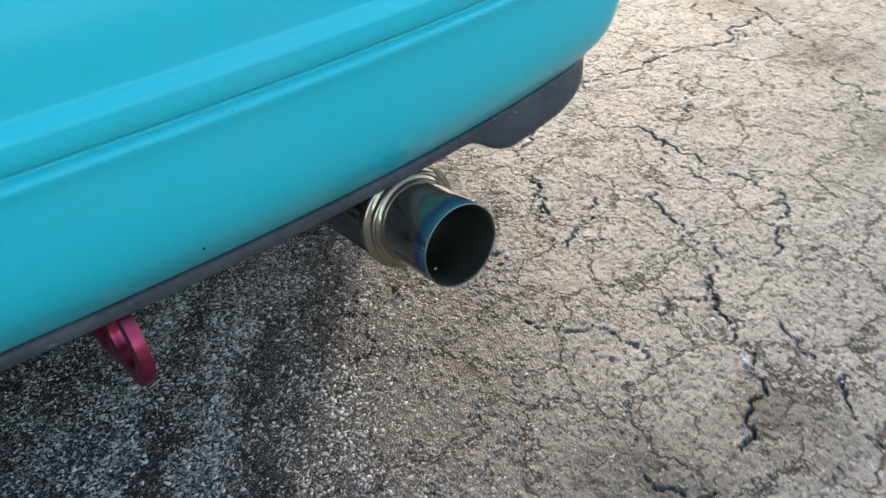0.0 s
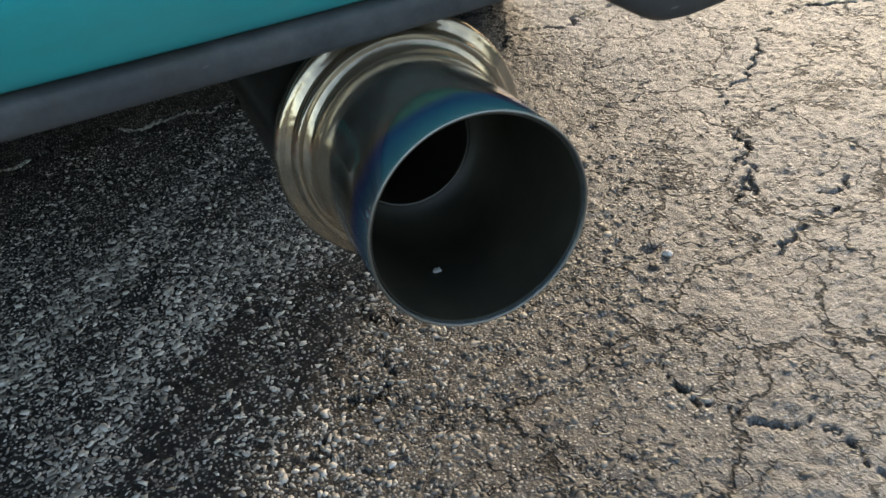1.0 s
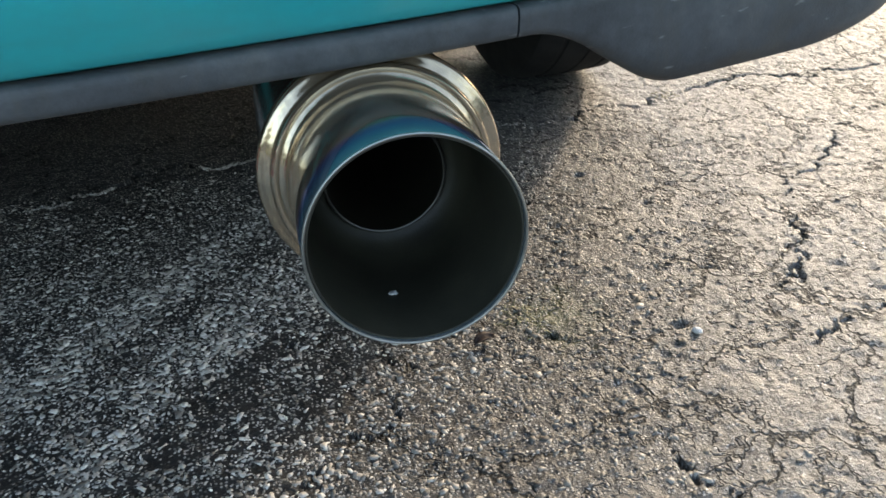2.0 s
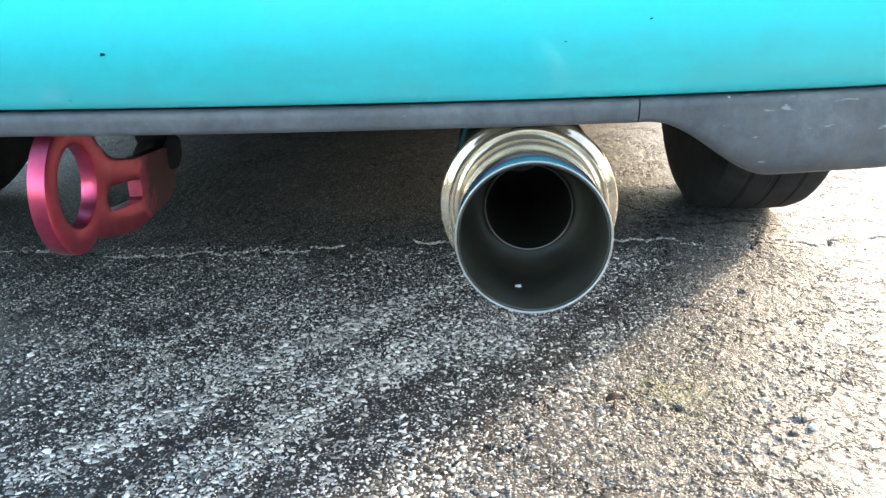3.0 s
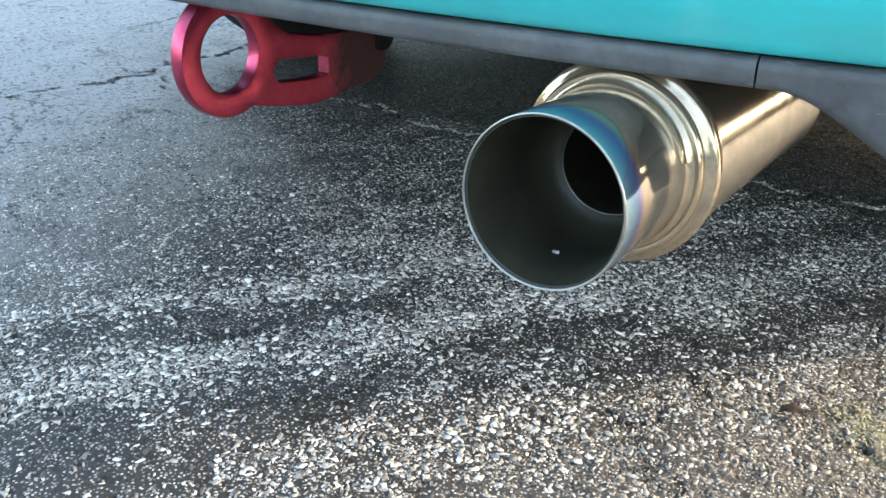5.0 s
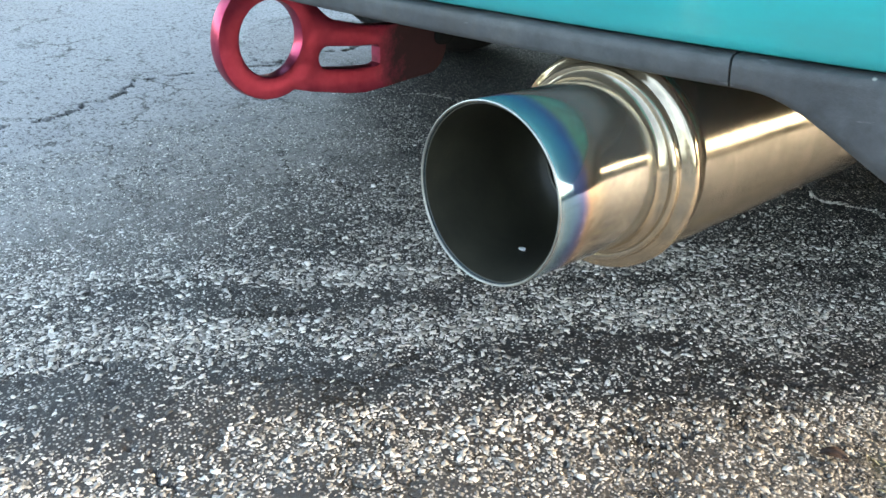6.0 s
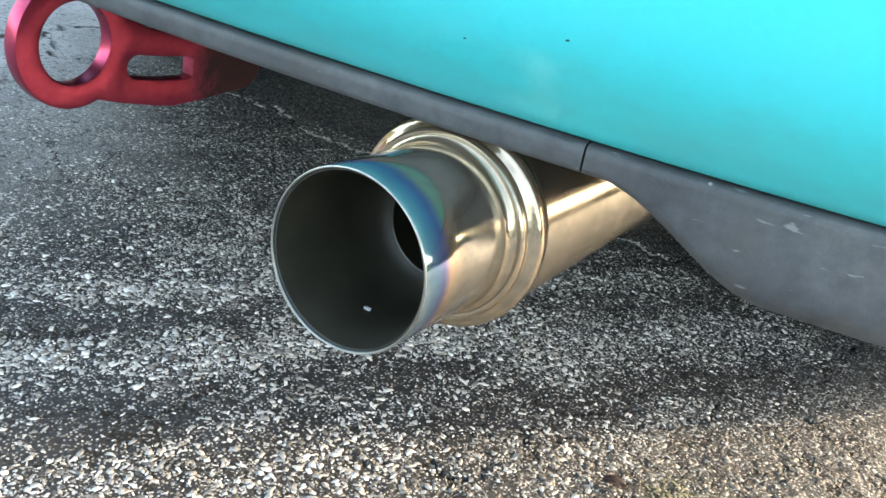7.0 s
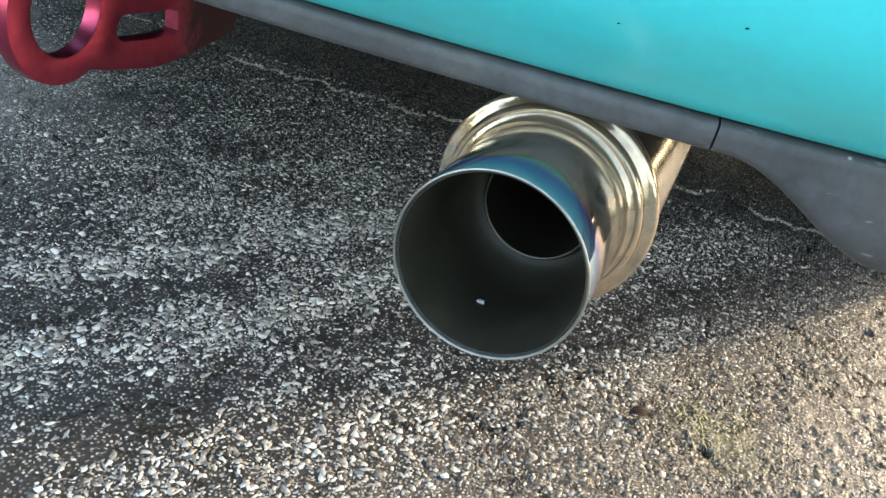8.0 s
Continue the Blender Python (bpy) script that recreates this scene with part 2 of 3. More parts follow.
def steel_material(name, tinted=False, dull=0.0, gold=0.0, deep=1.0):
    """Polished stainless; tinted: burnt blue at the mouth, fading through violet and straw."""
    a = Mat(name)
    v = a.coords()
    n = a.noise(v, 35.0, 5.0, 0.6)
    col = a.ramp(n, [(0.3, (0.27 * deep, 0.25 * deep, 0.215 * deep)), (0.7, (0.36 * deep, 0.335 * deep, 0.29 * deep))])
    col = a.mix(gold, col, (0.62, 0.485, 0.335))
    if tinted:
        sx = a.node("SeparateXYZ")
        a.link(v, sx.inputs["Vector"])
        edge = a.math("ADD", sx.outputs["Y"], a.math("MULTIPLY", a.math("SUBTRACT", a.noise(v, 60.0, 4.0), 0.5), 0.008))
        pos = a.math("MULTIPLY", edge, 1.0 / 0.041)
        heat = a.ramp(pos, [(0.0, (0.32, 0.39, 0.41)), (0.09, (0.13, 0.27, 0.33)), (0.22, (0.055, 0.17, 0.30)), (0.33, (0.06, 0.09, 0.27)),
                            (0.40, (0.24, 0.18, 0.30)), (0.47, (0.58, 0.37, 0.23)), (0.58, (0.52, 0.43, 0.31)), (0.85, (0.48, 0.44, 0.375))])
        heat = a.mix(0.18, heat, (0.20, 0.20, 0.20))
        keep = a.ramp(pos, [(0.66, grey(0.0)), (0.95, grey(1.0))])
        col = a.mix(keep, heat, col)
    smut = a.noise(v, 70.0, 5.0, 0.7)
    rough = a.ramp(smut, [(0.35, grey(0.05 + dull)), (0.7, grey(0.11 + dull))])
    # a thin brown film of smoke and water marks
    film = a.ramp(a.noise(v, 48.0, 6.0, 0.7, 0.4), [(0.36, grey(0.12)), (0.68, grey(0.62))])
    if tinted:
        film = a.math("MULTIPLY", film, a.ramp(pos, [(0.30, grey(0.35)), (0.55, grey(0.9))]))
    col = a.mix(film, col, (0.115, 0.103, 0.085))
    rough = a.mix(film, rough, (0.24, 0.24, 0.24))
    metal = a.math("SUBTRACT", 1.0, a.math("MULTIPLY", film, 0.45))
    if tinted:
        metal = a.math("MULTIPLY", metal, a.ramp(pos, [(0.32, grey(0.85)), (0.48, grey(1.0))]))
    a.bump(a.noise(v, 55.0 if gold else 22.0, 3.0), 0.30 if gold else 0.08, 0.002)
    return a.set(Base_Color=col, Metallic=metal, Roughness=rough)


def soot_material():
    a = Mat("sooty_steel")
    v = a.coords()
    n = a.noise(v, 45.0, 6.0, 0.65)
    col = a.ramp(n, [(0.3, (0.014, 0.0135, 0.009)), (0.7, (0.034, 0.032, 0.021))])
    a.bump(a.noise(v, 800.0, 3.0), 0.2, 0.0004)
    return a.set(Base_Color=col, Metallic=0.0, Roughness=0.48, Specular_IOR_Level=0.5)


def red_material():
    a = Mat("red_anodised")
    v = a.coords()
    n = a.noise(v, 120.0, 5.0, 0.6)
    col = a.ramp(n, [(0.3, (0.37, 0.045, 0.085)), (0.7, (0.47, 0.066, 0.115))])
    wear = a.ramp(a.noise(v, 40.0, 6.0, 0.7), [(0.66, grey(0.0)), (0.8, grey(0.5))])
    col = a.mix(wear, col, (0.28, 0.10, 0.09))
    sx = a.node("SeparateXYZ")
    a.link(v, sx.inputs["Vector"])
    end = a.math("ADD", a.math("MULTIPLY", sx.outputs["Y"], 22.0), a.math("MULTIPLY", a.noise(v, 55.0, 5.0, 0.7), 1.6))
    grime = a.ramp(a.math("SUBTRACT", end, 2.6), [(0.15, grey(0.0)), (0.85, grey(0.92))])
    col = a.mix(grime, col, (0.030, 0.024, 0.021))
    a.bump(a.noise(v, 1500.0, 2.0), 0.15, 0.0003)
    return a.set(Base_Color=col, Metallic=a.math("MULTIPLY", a.math("SUBTRACT", 1.0, grime), 0.92), Roughness=a.math("ADD", 0.30, a.math("MULTIPLY", grime, 0.5)), Specular_IOR_Level=0.25)


def rubber_material():
    a = Mat("tyre_rubber")
    v = a.coords()
    n = a.noise(v, 30.0, 6.0, 0.65)
    col = a.ramp(n, [(0.3, grey(0.014)), (0.8, (0.036, 0.034, 0.033))])
    a.bump(a.noise(v, 400.0, 3.0), 0.3, 0.0008)
    return a.set(Base_Color=col, Roughness=0.85, Specular_IOR_Level=0.2)


def plain_material(name, col, rough=0.6, metal=0.0, vary=0.35, scale=25.0, spec=0.5):
    a = Mat(name)
    v = a.coords()
    n = a.noise(v, scale, 6.0, 0.65)
    lo, hi = tuple(c * (1 - vary) for c in col), tuple(min(1, c * (1 + vary)) for c in col)
    a.bump(a.noise(v, scale * 12, 3.0), 0.2, 0.0008)
    return a.set(Base_Color=a.ramp(n, [(0.3, lo), (0.7, hi)]), Roughness=rough, Metallic=metal, Specular_IOR_Level=spec)


ASPHALT = asphalt_material()
CHIPS = stone_material("pale_aggregate", [(0.0, (0.040, 0.037, 0.033)), (0.14, (0.16, 0.149, 0.133)), (0.45, (0.37, 0.350, 0.316)), (0.8, (0.57, 0.545, 0.500)), (1.0, (0.74, 0.715, 0.66))], 0.6,
                       [(0.0, (0.035, 0.031, 0.025)), (0.4, (0.105, 0.094, 0.077)), (0.8, (0.235, 0.213, 0.174)), (1.0, (0.39, 0.358, 0.304))])
PEBBLE = stone_material("white_pebble", [(0.0, (0.62, 0.60, 0.56)), (1.0, (0.74, 0.72, 0.69))])
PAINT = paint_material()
PLASTIC = plastic_material()
STEEL = steel_material("polished_steel", False, 0.04, 0.0, 0.66)
FLANGE = steel_material("golden_polished_steel", False, 0.06, 0.9)
LIP = plain_material("worn_lip_steel", (0.075, 0.073, 0.065), 0.4, 0.9)
RIM_EDGE = plain_material("bare_rim_steel", (0.30, 0.30, 0.28), 0.38, 1.0, 0.2, 90.0)
TINTED = steel_material("heat_tinted_steel", True, 0.0, 0.0, 1.7)
SOOT = soot_material()
RED = red_material()
RUBBER = rubber_material()
UNDER = plain_material("underseal_black", (0.012, 0.012, 0.012), 0.9, spec=0.12)
ALLOY = plain_material("grimy_wheel_alloy", (0.012, 0.012, 0.012), 0.85, 0.0, spec=0.12)
RUST = plain_material("rusty_bracket_steel", (0.075, 0.05, 0.038), 0.75, 0.3, 0.5, 60.0)
LEAF_BROWN = plain_material("dry_leaf", (0.030, 0.015, 0.010), 0.7, 0.0, 0.4, 120.0)
WEED = plain_material("straw_green_weed", (0.22, 0.205, 0.12), 0.6, 0.0, 0.35, 150.0)
BELT = plain_material("sky_block_belt", (0.045, 0.050, 0.034), 0.9, 0.0, 0.5, 1.2, spec=0.1)
WHITE_BIT = plain_material("white_fleck", (0.55, 0.54, 0.51), 0.5, 0.0, 0.1, 300.0)


# ---- mesh helpers ----
def finish(name, bm, material, smooth=True):
    me = bpy.data.meshes.new(name)
    bmesh.ops.recalc_face_normals(bm, faces=bm.faces)
    bm.to_mesh(me)
    bm.free()
    me.materials.append(material)
    if smooth:
        me.shade_smooth()
    return new(name, me)


def part(name, bm, material, parent, label="", smooth=True, sharp=35):
    ob = finish(name, bm, material, smooth)
    if smooth:
        ob.data.set_sharp_from_angle(angle=radians(sharp))
    ob.parent = parent
    if label:
        tagged(ob, label)
    return ob


def revolve(profile, n=96, closed=True):
    """A bmesh turned about the local y axis from (y, radius) pairs."""
    bm = bmesh.new()
    rings = []
    for y, r in profile:
        rings.append([bm.verts.new((r * math.cos(2 * math.pi * i / n), y, r * math.sin(2 * math.pi * i / n))) for i in range(n)])
    pairs = list(zip(rings, rings[1:]))
    if closed:
        pairs.append((rings[-1], rings[0]))
    for a, b in pairs:
        for i in range(n):
            j = (i + 1) % n
            bm.faces.new((a[i], a[j], b[j], b[i]))
    return bm


def loft(sections, closed=True, caps=True):
    """A bmesh through rows of points; closed: each row is a loop."""
    bm = bmesh.new()
    rows = [[bm.verts.new(p) for p in s] for s in sections]
    for a, b in zip(rows, rows[1:]):
        k = len(a)
        for i in range(k if closed else k - 1):
            j = (i + 1) % k
            bm.faces.new((a[i], a[j], b[j], b[i]))
    if caps and closed:
        bm.faces.new(rows[0])
        bm.faces.new(rows[-1])
    return bm


def plate(outline, holes, thick, bevel):
    """A flat plate in the local yz plane with holes, thick along x and with chamfered rims."""
    bm = bmesh.new()
    loops = [outline, *holes]
    edges = []
    for lp in loops:
        vs = [bm.verts.new((0, y, z)) for y, z in lp]
        edges += [bm.edges.new((vs[i], vs[(i + 1) % len(vs)])) for i in range(len(vs))]
    bmesh.ops.triangle_fill(bm, use_beauty=True, use_dissolve=False, edges=edges)
    got = bmesh.ops.extrude_face_region(bm, geom=list(bm.faces))
    bmesh.ops.translate(bm, vec=(thick, 0, 0), verts=[g for g in got["geom"] if isinstance(g, bmesh.types.BMVert)])
    bmesh.ops.translate(bm, vec=(-thick / 2, 0, 0), verts=bm.verts)
    bmesh.ops.recalc_face_normals(bm, faces=bm.faces)
    rim = [e for e in bm.edges if len(e.link_faces) == 2 and e.calc_face_angle(0) > 1.2 and abs(e.verts[0].co.x - e.verts[1].co.x) < 1e-6]
    bmesh.ops.bevel(bm, geom=rim, offset=bevel, segments=2, affect="EDGES", profile=0.6)
    return bm


# ---- ground: one sheet with carved cracks and pits ----
LAT = np.random.RandomState(5).rand(256, 256)


def value_noise(x, y, scale, shift=0):
    gx, gy = x * scale + shift, y * scale + shift * 1.7
    ix, iy = np.floor(gx).astype(int), np.floor(gy).astype(int)
    fx, fy = gx - ix, gy - iy
    fx, fy = fx * fx * (3 - 2 * fx), fy * fy * (3 - 2 * fy)
    g = lambda a, b: LAT[a % 256, b % 256]
    return (g(ix, iy) * (1 - fx) + g(ix + 1, iy) * fx) * (1 - fy) + (g(ix, iy + 1) * (1 - fx) + g(ix + 1, iy + 1) * fx) * fy


CRACKS = []


def crack(width, depth, *knots):
    """A crack that wanders between a few knots in plan."""
    rng = random.Random(len(CRACKS) + 11)
    pts = [Vector(k) for k in knots]
    for level in range(6):
        out = [pts[0]]
        for a, b in zip(pts, pts[1:]):
            d = b - a
            if d.length > 0.005:
                off = Vector((-d.y, d.x)) * rng.uniform(-0.30, 0.30)
                out.append((a + b) / 2 + off)
            out.append(b)
        pts = out
    CRACKS.append((width, depth, np.array([tuple(p) for p in pts])))


crack(0.011, 0.016, (0.62, 0.57), (0.688, 0.561), (0.733, 0.541), (0.796, 0.516), (0.867, 0.520), (0.926, 0.520), (1.01, 0.503), (1.110, 0.502), (1.32, 0.52))
crack(0.010, 0.016, (1.298, 0.68), (1.265, 0.536), (1.220, 0.457), (1.121, 0.315), (1.097, 0.242), (1.042, 0.155), (0.93, -0.02))
crack(0.010, 0.016, (0.626, 0.382), (0.660, 0.350), (0.640, 0.298), (0.637, 0.249), (0.637, 0.193), (0.644, 0.126), (0.643, 0.058), (0.612, 0.030), (0.552, 0.009), (0.475, -0.025), (0.438, 0.017))
crack(0.012, 0.017, (0.515, 0.191), (0.484, 0.155), (0.469, 0.117), (0.458, 0.080), (0.435, 0.018), (0.378, -0.024), (0.339, -0.077), (0.301, -0.128), (0.277, -0.166), (0.223, -0.183), (0.189, -0.194))
crack(0.008, 0.013, (0.639, 0.297), (0.619, 0.265), (0.590, 0.227), (0.604, 0.195), (0.60, 0.16))
crack(0.008, 0.014, (0.391, -0.103), (0.370, -0.139), (0.360, -0.205), (0.326, -0.231), (0.299, -0.282))
crack(0.008, 0.014, (0.164, 0.110), (0.171, 0.078), (0.198, 0.045), (0.229, 0.010), (0.233, -0.016), (0.222, -0.045))
crack(0.020, 0.009, (-1.1, 0.57), (-0.75, 0.60), (-0.577, 0.638), (-0.497, 0.624), (-0.417, 0.641), (-0.290, 0.638), (-0.173, 0.70), (0.047, 0.690), (0.103, 0.718), (0.180, 0.690), (0.447, 0.695), (0.62, 0.70), (0.9, 0.74))
crack(0.028, 0.016, (-0.98, 0.02), (-1.0, 0.172), (-1.04, 0.268), (-1.10, 0.328), (-1.076, 0.442), (-1.048, 0.577), (-1.045, 0.680), (-1.03, 0.76), (-1.06, 0.95))
crack(0.008, 0.010, (-0.42, -0.09), (-0.293, -0.079), (-0.254, -0.084), (-0.214, -0.079), (-0.16, -0.10))
crack(0.009, 0.015, (0.60, 0.53), (0.556, 0.498), (0.526, 0.467), (0.468, 0.434), (0.423, 0.390), (0.411, 0.349), (0.374, 0.310), (0.333, 0.252))
crack(0.007, 0.012, (0.374, 0.310), (0.352, 0.268), (0.409, 0.230), (0.44, 0.24))
crack(0.007, 0.012, (0.316, 0.179), (0.339, 0.190), (0.362, 0.197), (0.40, 0.205))
crack(0.008, 0.013, (0.873, 0.456), (0.83, 0.40), (0.793, 0.354), (0.76, 0.32))
crack(0.005, 0.006, (-0.165, 0.20), (-0.12, 0.30), (-0.09, 0.40))
crack(0.005, 0.006, (0.01, 0.26), (0.04, 0.33), (0.06, 0.40))
crack(0.008, 0.009, (0.13, 0.43), (0.094, 0.378), (0.011, 0.254), (-0.05, 0.158), (-0.09, 0.125))
crack(0.009, 0.015, (1.216, 0.673), (1.182, 0.600), (1.150, 0.532), (1.115, 0.451))
crack(0.007, 0.012, (1.019, 0.422), (0.980, 0.343), (0.921, 0.244))
crack(0.007, 0.012, (0.498, -0.090), (0.492, -0.151))
crack(0.007, 0.012, (0.095, -0.151), (0.104, -0.186), (0.13, -0.21))
crack(0.007, 0.012, (0.294, 0.006), (0.338, 0.009), (0.378, -0.024))
crack(0.008, 0.013, (0.818, 0.704), (0.950, 0.755), (1.08, 0.77))
crack(0.006, 0.010, (0.185, 0.70), (0.193, 0.657), (0.198, 0.604))

PITS = ((0.137, 0.250, 0.006), (0.261, 0.509, 0.007), (0.188, 0.466, 0.006), (0.236, 0.232, 0.007), (-0.06, 0.30, 0.006), (0.30, 0.43, 0.005))


def ground_height(x, y):
    z = 0.0016 * (value_noise(x, y, 140) - 0.5) + 0.0012 * (value_noise(x, y, 260, 3) - 0.5) + 0.004 * (value_noise(x, y, 9, 7) - 0.5)
    # the bleached lot has lost its fines: the surface is full of small hollows
    east = np.clip((0.86 * x - 0.5 * (y - 0.18) + 0.02) / 0.16, 0.0, 1.0)
    hollow = 0.5 * value_noise(x, y, 130, 21) + 0.5 * value_noise(x, y, 260, 33)
    z -= 0.0013 * east * np.clip(0.40 - hollow, 0, 0.2) / 0.2
    for width, depth, pts in CRACKS:
        lo, hi = pts.min(0) - 0.03, pts.max(0) + 0.03
        near = np.where((x > lo[0]) & (x < hi[0]) & (y > lo[1]) & (y < hi[1]))[0]
        if not len(near):
            continue
        px, py = x[near], y[near]
        best = np.full(len(near), 1.0)
        for a, b in zip(pts, pts[1:]):
            d = b - a
            t = np.clip(((px - a[0]) * d[0] + (py - a[1]) * d[1]) / max(d @ d, 1e-9), 0, 1)
            best = np.minimum(best, np.hypot(px - a[0] - t * d[0], py - a[1] - t * d[1]))
        half = width * 0.115 * np.clip(2.4 * (0.6 * value_noise(px, py, 40, 9) + 0.4 * value_noise(px, py, 120, 12)) - 0.6, 0.12, 1.0)
        z[near] -= depth * np.clip(1.25 - best / half, 0, 1) ** 0.7
    for cx, cy, r in PITS:
        d = np.hypot(x - cx, (y - cy) * 1.4) / r
        z -= 0.006 * np.clip(1.2 - d, 0, 1)
    return z


def spaced(*stops):
    """Grid lines: (start, step) pairs and a last end."""
    out = []
    for (a, step), (b, _) in zip(stops, stops[1:]):
        out.append(np.arange(a, b - step * 0.3, step))
    return np.concatenate([*out, [stops[-1][0]]])


def build_ground():
    far = np.array([2.2, 3.2, 5, 9, 18, 40, 100, 300, 1000.0])
    gx = np.concatenate([-far[::-1], spaced((-1.5, 0.009), (-1.15, 0.006), (-0.6, 0.0036), (-0.15, 0.0026), (0.72, 0.0034), (1.3, 0.03), (1.7, 0)), far])
    gy = np.concatenate([-far[::-1], spaced((-1.0, 0.03), (-0.42, 0.006), (-0.28, 0.0026), (0.56, 0.0036), (0.80, 0.009), (1.5, 0.04), (2.0, 0)), far])
    X, Y = np.meshgrid(gx, gy)
    x, y = X.ravel(), Y.ravel()
    z = ground_height(x, y)
    z[(np.abs(x) > 2) | (np.abs(y) > 2.1)] = 0.0
    nx, ny = len(gx), len(gy)
    idx = np.arange(nx * ny).reshape(ny, nx)
    quads = np.stack([idx[:-1, :-1], idx[:-1, 1:], idx[1:, 1:], idx[1:, :-1]], -1).reshape(-1, 4)
    return mesh_from(np.stack([x, y, z], 1), quads, "ground", ASPHALT, True)


def mesh_from(verts, faces, name, material, smooth):
    me = bpy.data.meshes.new(name)
    k = faces.shape[1]
    me.vertices.add(len(verts))
    me.vertices.foreach_set("co", verts.astype(np.float32).ravel())
    me.loops.add(faces.size)
    me.loops.foreach_set("vertex_index", faces.astype(np.int32).ravel())
    me.polygons.add(len(faces))
    me.polygons.foreach_set("loop_start", np.arange(0, faces.size, k, dtype=np.int32))
    me.update(calc_edges=True)
    me.materials.append(material)
    if smooth:
        me.shade_smooth()
    return new(name, me)


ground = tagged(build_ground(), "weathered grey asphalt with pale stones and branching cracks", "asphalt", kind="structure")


def build_backdrop():
    """A plain dark belt far off, unseen, added to block low skylight all round."""
    bm = bmesh.new()
    rows = []
    for k in range(120):
        a = 2 * math.pi * k / 120
        high = 3.6 + 1.4 * noise.noise(Vector((math.cos(a) * 5, math.sin(a) * 5, 0))) + 0.7 * noise.noise(Vector((math.cos(a) * 17, math.sin(a) * 17, 3)))
        rows.append([bm.verts.new((r * math.cos(a), r * math.sin(a), z)) for r, z in ((31.0, 0.02), (30.6, high * 0.6), (31.4, high), (33.5, high * 0.9), (34.0, 0.02))])
    for p, q in zip(rows, rows[1:] + rows[:1]):
        for i in range(4):
            bm.faces.new((p[i], q[i], q[i + 1], p[i + 1]))
    return finish("backdrop", bm, BELT)


# added only to dim the low sky; nothing is known to stand there
tagged(build_backdrop(), "unseen dark green belt added far off to block low skylight", "backdrop", kind="structure")


def build_chips():
    """Pale stones standing proud of the worn binder, in the stretch that is passed closely."""
    rng = np.random.RandomState(21)
    step = 0.0028
    gx, gy = np.meshgrid(np.arange(-0.86, 0.50, step), np.arange(-0.27, 0.66, step))
    x = gx.ravel() + rng.uniform(-0.5, 0.5, gx.size) * step
    y = gy.ravel() + rng.uniform(-0.5, 0.5, gx.size) * step
    # worn streaks running obliquely under the car
    along, across = 0.609 * x + 0.793 * y, 0.793 * x - 0.609 * y
    across = across + 0.045 * (value_noise(x, y, 7, 5) - 0.5) + 0.02 * (value_noise(x, y, 19, 6) - 0.5)
    streak = lambda mid, wide: np.exp(-((across - mid) / wide) ** 2)
    patch = 0.6 * value_noise(along * 0.45, across, 24, 4) + 0.4 * value_noise(x, y, 42, 1)
    density = 0.46 + 1.35 * (patch - 0.5)
    density += 0.46 * streak(-0.280, 0.034) + 0.50 * streak(-0.378, 0.020) + 0.10 * streak(-0.125, 0.045)
    density -= 0.30 * streak(-0.205, 0.032) + 0.28 * streak(-0.335, 0.014)
    # a bald, smooth patch
    density -= 0.5 * np.exp(-(((x + 0.27) / 0.085) ** 2 + ((y + 0.075) / 0.042) ** 2))
    density = np.clip(density, 0.10, 1.0)
    east = 0.86 * x - 0.5 * (y - 0.18)
    density *= np.clip(1.0 - 4.5 * (east - 0.07), 0.06, 1.0)
    density *= np.clip(1.0 - 1.4 * (y - 0.36), 0.6, 1.0)
    keep = rng.rand(x.size) < density
    x, y = x[keep], y[keep]
    # pale grit gathered along the long joint under the car
    gx2 = rng.uniform(-0.75, 0.30, 4400)
    joint = CRACKS[7][2]
    gy2 = np.interp(gx2, joint[:, 0], joint[:, 1]) + rng.normal(0, 0.0017, gx2.size)
    some = value_noise(gx2, gy2, 18, 2) > 0.36
    x, y = np.concatenate([x, gx2[some]]), np.concatenate([y, gy2[some]])
    n, k = len(x), 6
    r = 0.0008 + 0.0026 * rng.rand(n) ** 2.6
    r[len(x) - some.sum():] *= 0.72
    r *= np.clip(1.0 + 0.8 * (x + 0.34), 0.72, 1.0)
    r *= np.clip(1.0 - 0.9 * (y - 0.28), 0.74, 1.0)
    bare = 0.793 * x - 0.609 * y
    r *= 1.0 + 0.18 * np.exp(-((bare + 0.285) / 0.04) ** 2) + 0.35 * np.exp(-((bare + 0.378) / 0.026) ** 2)
    flat = rng.uniform(0.30, 0.8, n)
    turn = rng.uniform(0, 2 * np.pi, n)
    z = ground_height(x, y)
    grit = slice(n - int(some.sum()), n)
    z[grit] = np.maximum(z[grit], -0.0012)      # the grit fills the joint
    ang = np.arange(k) * 2 * np.pi / k
    wob = rng.uniform(0.45, 1.6, (n, k))
    px, py = np.cos(ang) * wob * r[:, None], np.sin(ang) * wob * (r * flat)[:, None]
    c, s = np.cos(turn)[:, None], np.sin(turn)[:, None]
    ox, oy = px * c - py * s, px * s + py * c
    tilt = rng.uniform(-0.16, 0.16, (n, 2))
    top = z[:, None] + 0.0003 + 0.03 * r[:, None] + tilt[:, :1] * ox + tilt[:, 1:] * oy
    low = np.stack([x[:, None] + ox * 1.12, y[:, None] + oy * 1.12, np.repeat(z[:, None] - 0.0015, k, 1)], -1)
    up = np.stack([x[:, None] + ox * 0.95, y[:, None] + oy * 0.95, top], -1)
    verts = np.concatenate([low, up], 1).reshape(-1, 3)
    base = (np.arange(n) * 2 * k)[:, None, None]
    i = np.arange(k)
    j = (i + 1) % k
